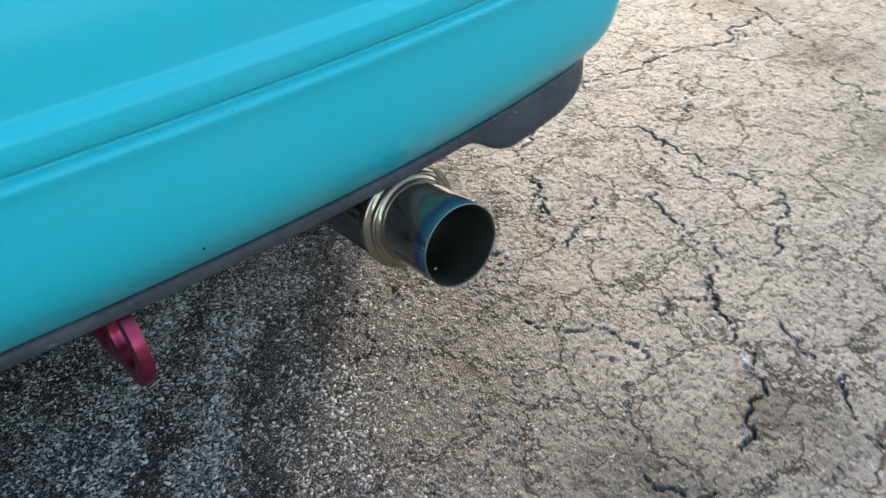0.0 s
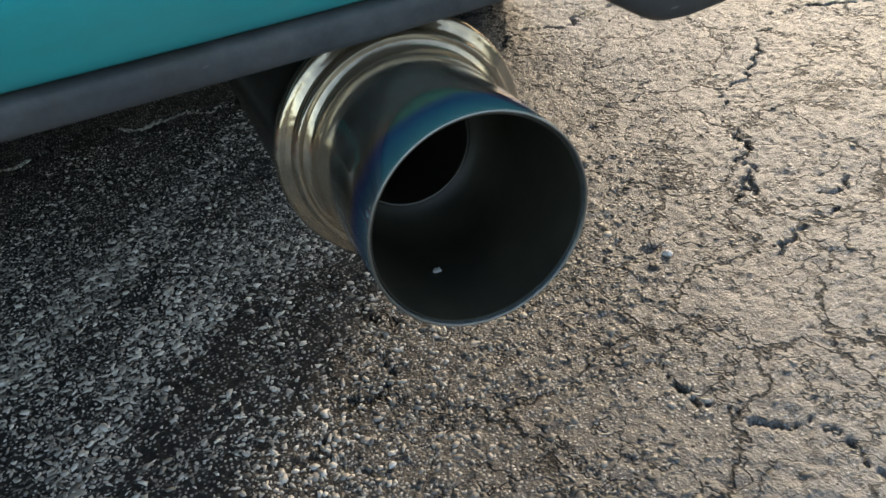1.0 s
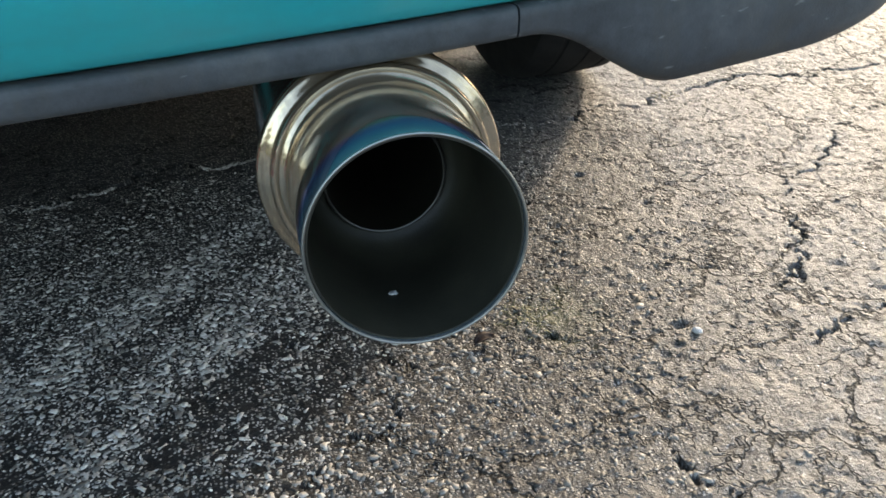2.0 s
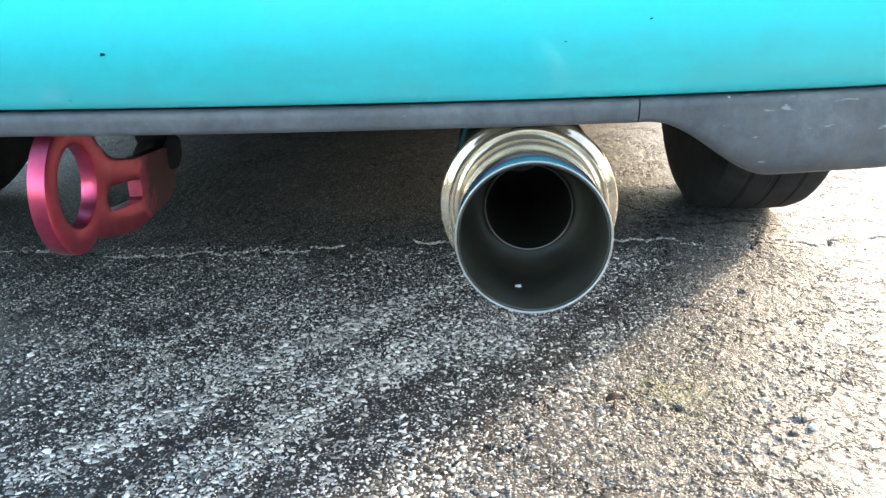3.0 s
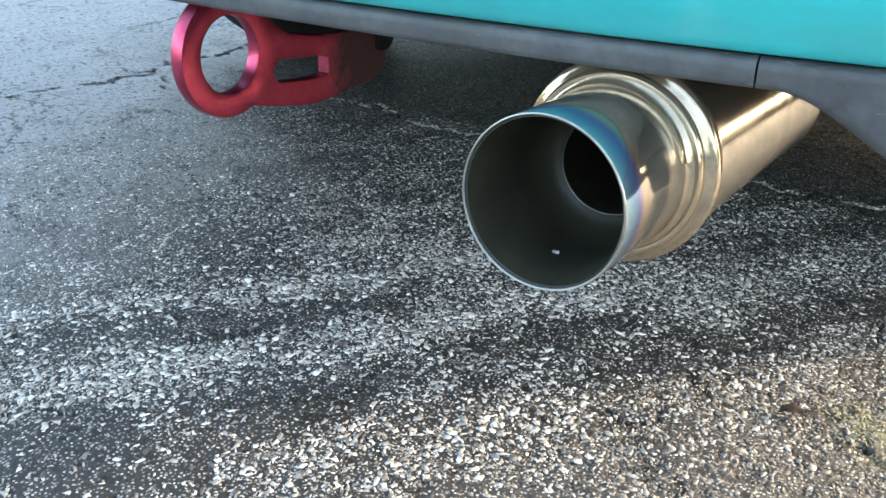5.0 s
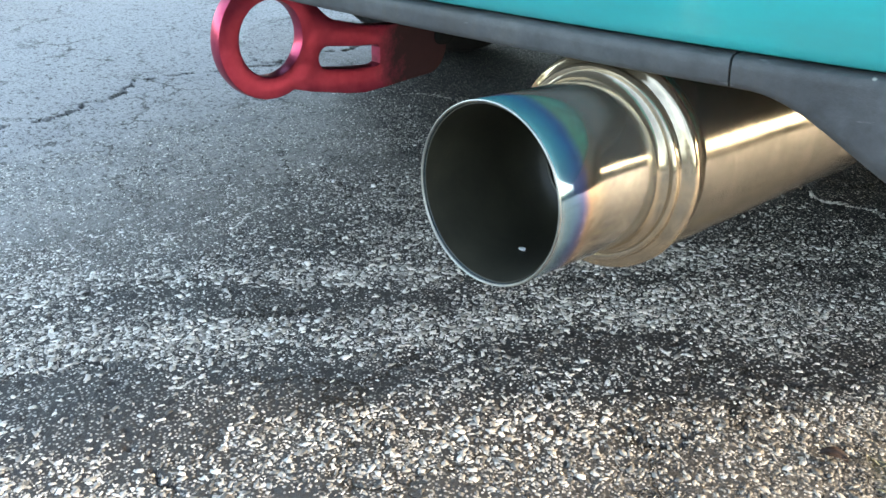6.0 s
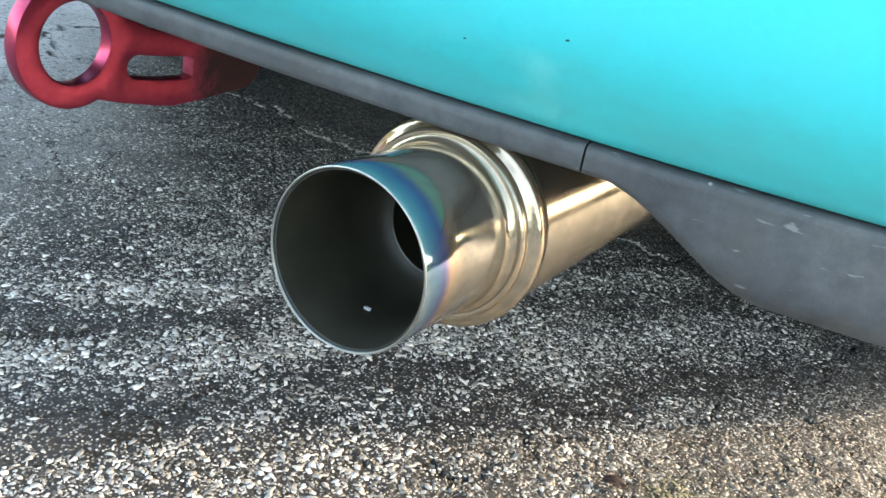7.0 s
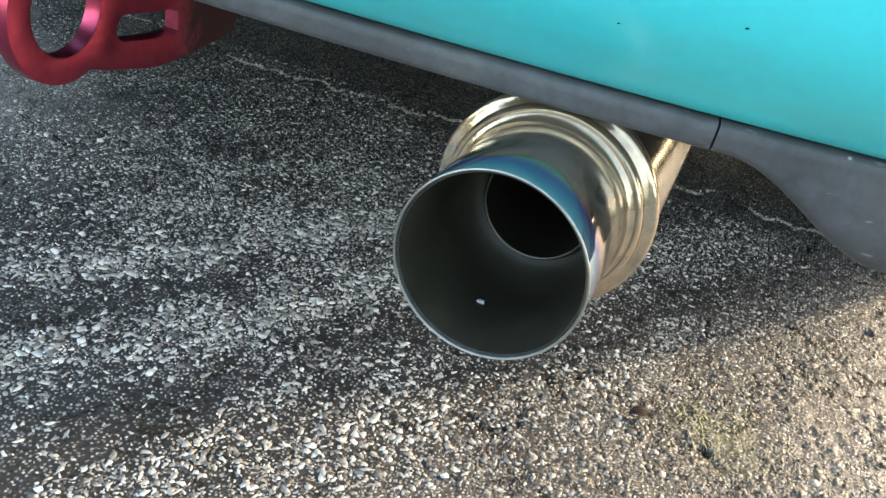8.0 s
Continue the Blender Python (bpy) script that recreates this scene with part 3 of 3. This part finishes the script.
    sides = np.stack([i, j, j + k, i + k], -1)
    caps = np.array([[k, k + 1, k + 2, k + 3], [k, k + 3, k + 4, k + 5]])
    quads = (base + np.concatenate([sides, caps])[None]).reshape(-1, 4)
    return mesh_from(verts, quads, "asphalt_chips", CHIPS, False)


tagged(build_chips(), "pale stone chips standing out of worn asphalt", "aggregate", kind="stuff")

# ---- car ----
MID = -0.35          # centre line of the car
car = tagged(new("car"), "teal car with grey lower valance, polished exhaust and red tow hook", "car")
car.location = (MID, 2.0, 0.0)
CAR_INV = Matrix.Translation((-MID, -2.0, 0.0))


def car_part(name, bm, material, label="", **kw):
    """A part modelled in world metres, hung under the car."""
    ob = part(name, bm, material, car, label, **kw)
    ob.matrix_parent_inverse = CAR_INV
    return ob


def plan_right():
    """The bumper's lower edge in plan, from the centre line to the wheel arch: x, y, tangent angle."""
    out = []
    for i in range(31):
        u = 0.60 * i / 30
        out.append((MID + u, 0.046 + 0.16 * u * u + 0.1 * u ** 4, math.atan(0.32 * u + 0.4 * u ** 3)))
    x0, y0, a0 = out[-1]
    rho, a1 = 0.105, radians(64)
    for i in range(1, 13):
        a = a0 + (a1 - a0) * i / 12
        out.append((x0 + rho * (math.sin(a) - math.sin(a0)), y0 + rho * (math.cos(a0) - math.cos(a)), a))
    x1, y1, _ = out[-1]
    for i in range(1, 9):
        a = a1 + (radians(80) - a1) * min(1, i / 4)
        d = 0.048
        x1, y1 = x1 + d * math.cos(a), y1 + d * math.sin(a)
        out.append((x1, y1, a))
    return out


RIGHT = plan_right()
PLAN = [(2 * MID - x, y, -a) for x, y, a in RIGHT[:0:-1]] + RIGHT


def swept(profile_at, plan):
    """Sections of (outward, z) swept along a plan."""
    rows = []
    for k, (x, y, a) in enumerate(plan):
        corner = min(1.0, max(0.0, (abs(a) - 0.2) / 0.5))
        rows.append([(x + n * math.sin(a), y - n * math.cos(a), z) for n, z in profile_at(x, corner)])
    return rows


def smooth01(t):
    t = min(1.0, max(0.0, t))
    return t * t * (3 - 2 * t)


BUMPER = [(-0.035, 0.318), (-0.03, 0.306), (-0.008, 0.3012), (-0.001, 0.3010), (0.0015, 0.3022), (0.006, 0.3065), (0.013, 0.3135), (0.022, 0.3225), (0.031, 0.3325), (0.0385, 0.343), (0.0445, 0.356),
          (0.0485, 0.371), (0.051, 0.390), (0.052, 0.410), (0.0527, 0.424), (0.0540, 0.4300), (0.0553, 0.4335), (0.0552, 0.4362), (0.0535, 0.4384), (0.0505, 0.4400), (0.0490, 0.4414), (0.0492, 0.4428), (0.0515, 0.4442), (0.0545, 0.4456), (0.0560, 0.4475),
          (0.0566, 0.4540), (0.0567, 0.4610), (0.0562, 0.4640), (0.0545, 0.4662), (0.0505, 0.4695), (0.0485, 0.4715), (0.0478, 0.4745), (0.0475, 0.4800), (0.0470, 0.4910), (0.0455, 0.505), (0.0425, 0.522), (0.036, 0.540), (0.027, 0.556), (0.014, 0.568), (-0.02, 0.576),
          (-0.05, 0.57), (-0.05, 0.40)]


def side_lift(x):
    """How far the lower edge rises along the side towards the wheel arch."""
    return 0.065 * smooth01((abs(x - MID) - 0.655) / 0.07)


def bumper_profile(x, corner):
    up = side_lift(x)
    return [(n * (1 - 0.25 * corner), z + up * max(0.0, (0.43 - z) / 0.13)) for n, z in BUMPER]


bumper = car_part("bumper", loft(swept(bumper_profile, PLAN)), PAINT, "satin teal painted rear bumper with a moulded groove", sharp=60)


def bumper_surface(x, z):
    """The point of the bumper's face at x and height z, left of the corner."""
    u = x - MID
    n = float(np.interp(z, [q[1] for q in BUMPER[4:38]], [q[0] for q in BUMPER[4:38]]))
    return Vector((x, 0.046 + 0.16 * u * u + 0.1 * u ** 4 - n, z))


for sx, sz, size in ((-0.2175, 0.3345, 0.0018), (0.058, 0.347, 0.0013), (-0.30, 0.520, 0.0016), (0.016, 0.336, 0.0009)):
    bit = bmesh.new()
    bmesh.ops.create_icosphere(bit, subdivisions=2, radius=1.0)
    for vtx in bit.verts:
        vtx.co *= 0.8 + 0.6 * noise.noise(vtx.co * 1.6 + Vector((sx * 50, 0, 0)))
    bmesh.ops.transform(bit, matrix=Matrix.Translation(bumper_surface(sx, sz)) @ Matrix.Diagonal((size, size * 0.5, size * 0.8, 1)), verts=bit.verts)
    part("dirt_speck", bit, UNDER, bumper, "dark speck of dirt").matrix_parent_inverse = Matrix.Identity(4)


def low_edge(x):
    d = abs(x - MID) - 0.41
    z = 0.2855 - 0.038 * smooth01((d - 0.008) / 0.082)
    return z + 0.011 * smooth01((d - 0.16) / 0.08) + 0.030 * smooth01((d - 0.235) / 0.10)


def valance_profile(x, corner):
    z0 = min(low_edge(x), 0.2855)
    up = side_lift(x)
    deep = 0.2855 - z0
    r = 0.0035 + 0.26 * deep
    back = 0.020 + 0.3 * deep
    rows = [(-0.012, 0.2992), (-0.003, 0.2992), (-0.0012, 0.2978), (-0.001, 0.294), (-0.0015, (0.294 + z0 + r) / 2), (-0.002, z0 + r), (-0.002 - 0.3 * r, z0 + 0.3 * r),
            (-0.002 - r, z0), (-back, z0 + 0.001), (-back - 0.006, z0 + 0.006), (-back - 0.006, 0.2975)]
    return [(n + 0.003, z + up) for n, z in rows]


def resample(plan, lo, hi, step):
    xs = [p[0] for p in plan]
    n = max(2, int((hi - lo) / step))
    out = []
    for i in range(n + 1):
        x = lo + (hi - lo) * i / n
        out.append((x, float(np.interp(x, xs, [p[1] for p in plan])), float(np.interp(x, xs, [p[2] for p in plan]))))
    return out


SEAM = 0.0612
mid_plan = resample(PLAN, 2 * MID - SEAM + 0.0005, SEAM - 0.0005, 0.012)
tail = [p for p in RIGHT if p[0] > 0.2501]
right_plan = resample(RIGHT, SEAM + 0.0005, 0.25, 0.004) + tail
left_plan = [(2 * MID - x, y, -a) for x, y, a in right_plan[::-1]]
car_part("valance", loft(swept(valance_profile, mid_plan)), PLASTIC, "scuffed grey plastic lower valance strip", sharp=50)
car_part("valance_end", loft(swept(valance_profile, right_plan)), PLASTIC, "grey plastic valance corner dipping behind the exhaust", sharp=50)
car_part("valance_end", loft(swept(valance_profile, left_plan)), PLASTIC, "grey plastic valance corner on the far side", sharp=50)


# body shell behind the bumper
def shell_section(y, low, belt, top, half, roof_half):
    pts = [(half - 0.03, low), (half, low + 0.05), (half + 0.015, (low + belt) / 2), (half - 0.02, belt), (roof_half, max(top - 0.05, belt + 0.002)), (roof_half - 0.1, max(top, belt + 0.004))]
    right = [(MID + x, y, z) for x, z in pts]
    left = [(MID - x, y, z) for x, z in pts[::-1]]
    return right + left


STATIONS = [(0.16, 0.40, 0.90, 0.92, 0.66, 0.60), (0.30, 0.34, 0.95, 0.99, 0.72, 0.58), (0.56, 0.33, 0.95, 1.12, 0.76, 0.55), (0.60, 0.52, 0.95, 1.14, 0.77, 0.55), (0.72, 0.63, 0.95, 1.22, 0.78, 0.54),
            (0.92, 0.67, 0.95, 1.31, 0.79, 0.53), (1.14, 0.62, 0.95, 1.36, 0.79, 0.53), (1.26, 0.50, 0.95, 1.37, 0.79, 0.53), (1.29, 0.170, 0.95, 1.37, 0.79, 0.53), (1.55, 0.150, 0.95, 1.37, 0.79, 0.53), (2.0, 0.135, 0.94, 1.37, 0.79, 0.54),
            (2.6, 0.135, 0.92, 1.24, 0.79, 0.56), (3.0, 0.135, 0.90, 0.98, 0.79, 0.60), (3.06, 0.52, 0.90, 0.95, 0.79, 0.62), (3.40, 0.66, 0.88, 0.90, 0.78, 0.62), (3.72, 0.50, 0.82, 0.84, 0.76, 0.6),
            (3.76, 0.135, 0.80, 0.82, 0.75, 0.58), (4.0, 0.135, 0.70, 0.72, 0.66, 0.5)]
shell = loft([shell_section(*s) for s in STATIONS])
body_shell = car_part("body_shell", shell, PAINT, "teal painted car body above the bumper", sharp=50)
body_shell.data.materials.append(UNDER)
for face in body_shell.data.polygons:
    if face.normal.z < -0.3:
        face.material_index = 1      # undersealed below
# unseen slab for the car's floor, sized and lowered to darken the ground
floor_pan = bmesh.new()
bmesh.ops.create_cube(floor_pan, size=1.0, matrix=pose(-0.345, 2.39, 0.205) @ Matrix.Diagonal((0.63, 2.88, 0.18, 1)))
bmesh.ops.bevel(floor_pan, geom=list(floor_pan.edges), offset=0.02, segments=2, affect="EDGES")
car_part("floor_pan", floor_pan, UNDER, "unseen black car floor, set low to block light")

# unseen black piece, added so the exhaust reflects something dark
black_slab = bmesh.new()
bmesh.ops.create_cube(black_slab, size=1.0, matrix=pose(MID, 0.26, 0.318) @ Matrix.Diagonal((1.10, 0.26, 0.012, 1)))
bmesh.ops.bevel(black_slab, geom=list(black_slab.edges), offset=0.004, segments=2, affect="EDGES")
car_part("hidden_slab", black_slab, UNDER, "unseen black slab behind the valance, added to darken reflections")

# unseen arch wall, added to keep sun off the ground under the car
liner = bmesh.new()
bmesh.ops.create_cube(liner, size=1.0, matrix=pose(0.241, 0.95, 0.44) @ Matrix.Diagonal((0.012, 0.70, 0.46, 1)))
bmesh.ops.bevel(liner, geom=list(liner.edges), offset=0.004, segments=2, affect="EDGES")
car_part("wheel_liner", liner, UNDER, "unseen black wall added in the wheel arch to block sun")

# wheels
TYRE = [(-0.098, 0.19), (-0.103, 0.23), (-0.1035, 0.262), (-0.098, 0.284), (-0.088, 0.2955), (-0.072, 0.2995), (-0.050, 0.3005), (-0.048, 0.2992), (-0.042, 0.2992), (-0.040, 0.3010),
        (-0.006, 0.3015), (-0.004, 0.3000), (0.004, 0.3000), (0.006, 0.3015), (0.040, 0.3010), (0.042, 0.2992), (0.048, 0.2992), (0.050, 0.3005), (0.072, 0.2995), (0.088, 0.2955),
        (0.098, 0.284), (0.1035, 0.262), (0.103, 0.23), (0.098, 0.19), (0.06, 0.186), (-0.06, 0.186)]
RIM = [(-0.085, 0.187), (-0.088, 0.193), (-0.080, 0.195), (-0.070, 0.183), (0.070, 0.183), (0.080, 0.195), (0.088, 0.193), (0.085, 0.175), (0.060, 0.165), (0.055, 0.07), (0.062, 0.04), (0.062, 0.001), (0.03, 0.001), (0.03, 0.16), (-0.07, 0.175)]


def build_wheel():
    hub = finish("wheel", revolve([(-0.03, 0.001), (-0.03, 0.055), (0.05, 0.055), (0.064, 0.03), (0.064, 0.001)], 24), ALLOY)
    hub.parent = car
    hub.matrix_parent_inverse = CAR_INV
    part("tyre", revolve([(0.745 * w, r) for w, r in TYRE], 112), RUBBER, hub, "black worn rubber tyre")
    part("rim", revolve([(0.745 * w, r) for w, r in RIM], 64), ALLOY, hub)
    return hub


wheel = build_wheel()
wheel.matrix_basis = pose(0.338, 0.885, 0.3005, 0, 0, -90)
for wx, wy, turn in ((-0.925, 0.885, 90), (0.338, 3.35, -90), (-0.925, 3.35, 90)):
    copy_thing(wheel, pose(wx, wy, 0.3005, 0, 0, turn))

# exhaust: built along its own axis, mouth at the origin
muffler = finish("muffler", revolve([(0.0895, 0.046), (0.0895, 0.0500), (0.0905, 0.0505), (0.290, 0.0505), (0.292, 0.0518), (0.298, 0.0522), (0.303, 0.0518), (0.306, 0.049), (0.330, 0.034), (0.345, 0.0285), (0.345, 0.026), (0.30, 0.044), (0.10, 0.046)], 112), STEEL)
muffler.data.set_sharp_from_angle(angle=radians(40))
tagged(muffler, "polished stainless steel muffler body")
muffler.parent = car
muffler.matrix_parent_inverse = CAR_INV
muffler.matrix_basis = pose(0, 0, 0.2420, -4.0, 0, 0)
part("tip", revolve([(0.0, 0.0391), (0.0, 0.0396), (0.0006, 0.0400), (0.030, 0.0401), (0.0680, 0.0403), (0.0680, 0.0388), (0.0008, 0.0388)], 128), TINTED, muffler, "stainless exhaust tip heat-tinted blue at its mouth")
part("mouth_rim", revolve([(0.0001 + 0.0006 * math.sin(k * math.pi / 4), 0.0395 + 0.0006 * math.cos(k * math.pi / 4)) for k in range(8)], 128), RIM_EDGE, muffler, "thin bare bright rim of the mouth")
part("flange", revolve([(0.066, 0.0389), (0.066, 0.0403), (0.0680, 0.0408), (0.0697, 0.0421), (0.0704, 0.0436), (0.0700, 0.0446), (0.0701, 0.0457), (0.0709, 0.0466), (0.0722, 0.0470), (0.0735, 0.0470),
                        (0.0744, 0.0474), (0.0752, 0.0488), (0.0760, 0.0503), (0.0762, 0.0513), (0.0770, 0.0522), (0.0785, 0.0528), (0.0803, 0.0529), (0.0820, 0.0525), (0.0832, 0.0517), (0.0842, 0.0512), (0.0880, 0.0509), (0.0892, 0.0500), (0.0892, 0.046), (0.077, 0.0389)], 128), FLANGE, muffler, "stepped polished flange with rolled beads")
part("inner_wall", revolve([(0.0012, 0.0380), (0.0012, 0.03865), (0.052, 0.03865), (0.064, 0.0375), (0.071, 0.0345), (0.0750, 0.0305), (0.0765, 0.0262), (0.0755, 0.0262), (0.0738, 0.0300), (0.0700, 0.0336), (0.063, 0.0366), (0.051, 0.0380)], 112), SOOT, muffler, "soot-darkened inner wall of the tip")
part("inner_pipe", revolve([(0.0722, 0.0252), (0.0722, 0.0257), (0.0730, 0.0259), (0.32, 0.0259), (0.32, 0.001), (0.318, 0.001), (0.318, 0.0250)], 96), SOOT, muffler, "narrow dark core pipe inside the muffler")
part("pipe_lip", revolve([(0.0716 + 0.0007 * math.sin(k * math.pi / 4), 0.0257 + 0.0007 * math.cos(k * math.pi / 4)) for k in range(8)], 96), LIP, muffler, "thin bright lip of the core pipe")
part("link_pipe", revolve([(0.338, 0.0275), (1.3, 0.0275), (1.3, 0.025), (0.338, 0.025)], 40), RUST, muffler, "dull exhaust pipe running under the car")
fleck = bmesh.new()
bmesh.ops.create_icosphere(fleck, subdivisions=2, radius=1.0)
for vtx in fleck.verts:
    vtx.co *= 0.75 + 0.5 * noise.noise(vtx.co * 1.7)
bmesh.ops.transform(fleck, matrix=pose(-0.0065, 0.036, -0.0370, 0, 10, 25) @ Matrix.Diagonal((0.0026, 0.0017, 0.0011, 1)), verts=fleck.verts)
part("fleck", fleck, WHITE_BIT, muffler, "white fleck stuck inside the tip")


# tow hook: a plate in a plane along the car
def arc(cy, cz, r, a0, a1, n):
    return [(cy + r * math.cos(radians(a0 + (a1 - a0) * i / n)), cz + r * math.sin(radians(a0 + (a1 - a0) * i / n))) for i in range(n + 1)]


def tow_outline():
    ring = arc(0, 0, 0.0415, 27, 292, 48)
    low = [(0.0205, -0.0400), (0.0300, -0.0432), (0.0460, -0.0470), (0.0640, -0.0515), (0.0810, -0.0545), (0.1050, -0.0545), (0.1300, -0.0535)]
    end = arc(0.150, -0.0320, 0.0215, -80, 80, 10)
    high = [(0.1300, -0.0085), (0.1050, -0.0062), (0.0850, -0.0035), (0.0640, 0.0020), (0.0540, 0.0050), (0.0480, 0.0088), (0.0425, 0.0140)]
    return ring + low + end + high


slot = arc(0.0470, -0.0212, 0.0080, 75, 255, 12) + [(0.0700, -0.0335), (0.0930, -0.0360), (0.0975, -0.0345), (0.0978, -0.0225), (0.0955, -0.0200), (0.0700, -0.0170)]
hole = arc(0, 0, 0.0258, 0, 360, 48)[:-1]
hook = finish("tow_hook", plate(tow_outline(), [hole, slot], 0.0105, 0.0012), RED, True)
hook.data.set_sharp_from_angle(angle=radians(18))
tagged(hook, "red anodised aluminium tow hook plate with a round eye")
hook.parent = car
hook.matrix_parent_inverse = CAR_INV
hook.matrix_basis = pose(-0.2780, 0.0744, 0.2490, 0, 0, 2.5)
brk = bmesh.new()
for cx, cy, cz, hx, hy, hz in ((-0.011, 0.158, -0.026, 0.009, 0.022, 0.020), (0.006, 0.168, -0.018, 0.006, 0.010, 0.013), (-0.012, 0.178, 0.030, 0.014, 0.018, 0.052)):
    got = bmesh.ops.create_icosphere(brk, subdivisions=4, radius=1.0)["verts"]
    for vtx in got:
        q = Vector([math.copysign(abs(c) ** 0.7, c) for c in vtx.co])
        vtx.co = Vector((cx + q.x * hx, cy + q.y * hy, cz + q.z * hz))
for vtx in brk.verts:
    vtx.co += Vector((1, 0.6, 0.8)) * 0.006 * noise.noise(vtx.co * 55)
part("bracket", brk, UNDER, hook, "grimy dark mounting bracket")
# ---- small loose things on the asphalt ----
def lie(x, y):
    return float(ground_height(np.array([x]), np.array([y]))[0])


def build_pebble(seed):
    bm = bmesh.new()
    bmesh.ops.create_icosphere(bm, subdivisions=2, radius=1.0)
    for v in bm.verts:
        v.co *= 0.85 + 0.4 * noise.noise(v.co * 1.3 + Vector((seed * 3.1, 0, 0)))
        v.co.z *= 0.6
    return bm


for k, (px, py, size) in enumerate(((-0.384, 0.162, 0.0042), (-0.489, 0.330, 0.0040), (-0.233, 0.091, 0.0034), (0.243, 0.219, 0.0050), (-0.532, 0.304, 0.0036), (-0.02, 0.12, 0.0032), (0.335, -0.05, 0.0042), (0.30, -0.12, 0.0045))):
    pb = finish("pebble", build_pebble(k), PEBBLE)
    pb.matrix_world = pose(px, py, lie(px, py) + size * 0.5, 0, 0, 40 * k) @ Matrix.Diagonal((size, size * 0.75, size, 1))
    tagged(pb, "small white pebble lying loose on the asphalt", "pebble", "loose pebbles")

leaf = bmesh.new()
rows = []
for i in range(9):
    t = i / 8
    w = 0.0055 * math.sin(math.pi * (0.08 + 0.9 * t)) ** 0.8
    rows.append([leaf.verts.new((0.018 * (t - 0.5), w * s, 0.0016 + 0.003 * abs(s) + 0.003 * math.sin(3 * t))) for s in (-1, -0.5, 0, 0.5, 1)])
for a, b in zip(rows, rows[1:]):
    for i in range(4):
        leaf.faces.new((a[i], a[i + 1], b[i + 1], b[i]))
top = bmesh.ops.extrude_face_region(leaf, geom=list(leaf.faces))
bmesh.ops.translate(leaf, vec=(0, 0, 0.0006), verts=[g for g in top["geom"] if isinstance(g, bmesh.types.BMVert)])
dry = finish("dry_leaf", leaf, LEAF_BROWN)
dry.matrix_world = pose(0.086, 0.256, lie(0.086, 0.256), 0, 0, 15)
tagged(dry, "small curled brown dry leaf lying on the asphalt", "leaf")



def build_weed(seed, count, spread):
    """Thin dry blades lying about one root."""
    bm = bmesh.new()
    rng = random.Random(seed)
    for i in range(count):
        a, d = rng.uniform(0, 6.28), spread * rng.random() ** 0.7
        root = Vector((d * math.cos(a), d * math.sin(a), -0.0005))
        out = Vector((math.cos(a + rng.uniform(-3, 3)), math.sin(a + rng.uniform(-3, 3)), rng.uniform(0.08, 0.5))).normalized()
        side = out.cross(Vector((0, 0, 1))).normalized() * rng.uniform(0.0004, 0.0009)
        ln = rng.uniform(0.003, 0.010)
        bend = side * rng.uniform(-4, 4)
        p0, p1, p2 = root, root + out * ln * 0.6, root + out * ln + bend + Vector((0, 0, -0.0022))
        lift = Vector((0, 0, 0.0004))
        loop = [[bm.verts.new(q) for q in (p - side * k, p + side * k, p + side * k + lift, p - side * k + lift)] for p, k in ((p0, 0.6), (p1, 1.0), (p2, 0.25))]
        for m, n in zip(loop, loop[1:]):
            for q in range(4):
                bm.faces.new((m[q], m[(q + 1) % 4], n[(q + 1) % 4], n[q]))
        bm.faces.new(loop[0][::-1])
        bm.faces.new(loop[-1])
    return bm


for wx, wy, seed, count, spread, words in ((0.122, 0.276, 4, 44, 0.024, "pale straw-green weed tuft growing beside a small pit"),
                                           (0.447, 0.694, 9, 30, 0.020, "yellow-green weed tuft growing in the long joint")):
    weed = finish("weed_tuft", build_weed(seed, count, spread), WEED)
    weed.matrix_world = pose(wx, wy, lie(wx, wy))
    tagged(weed, words, "weed", "weeds in the asphalt")
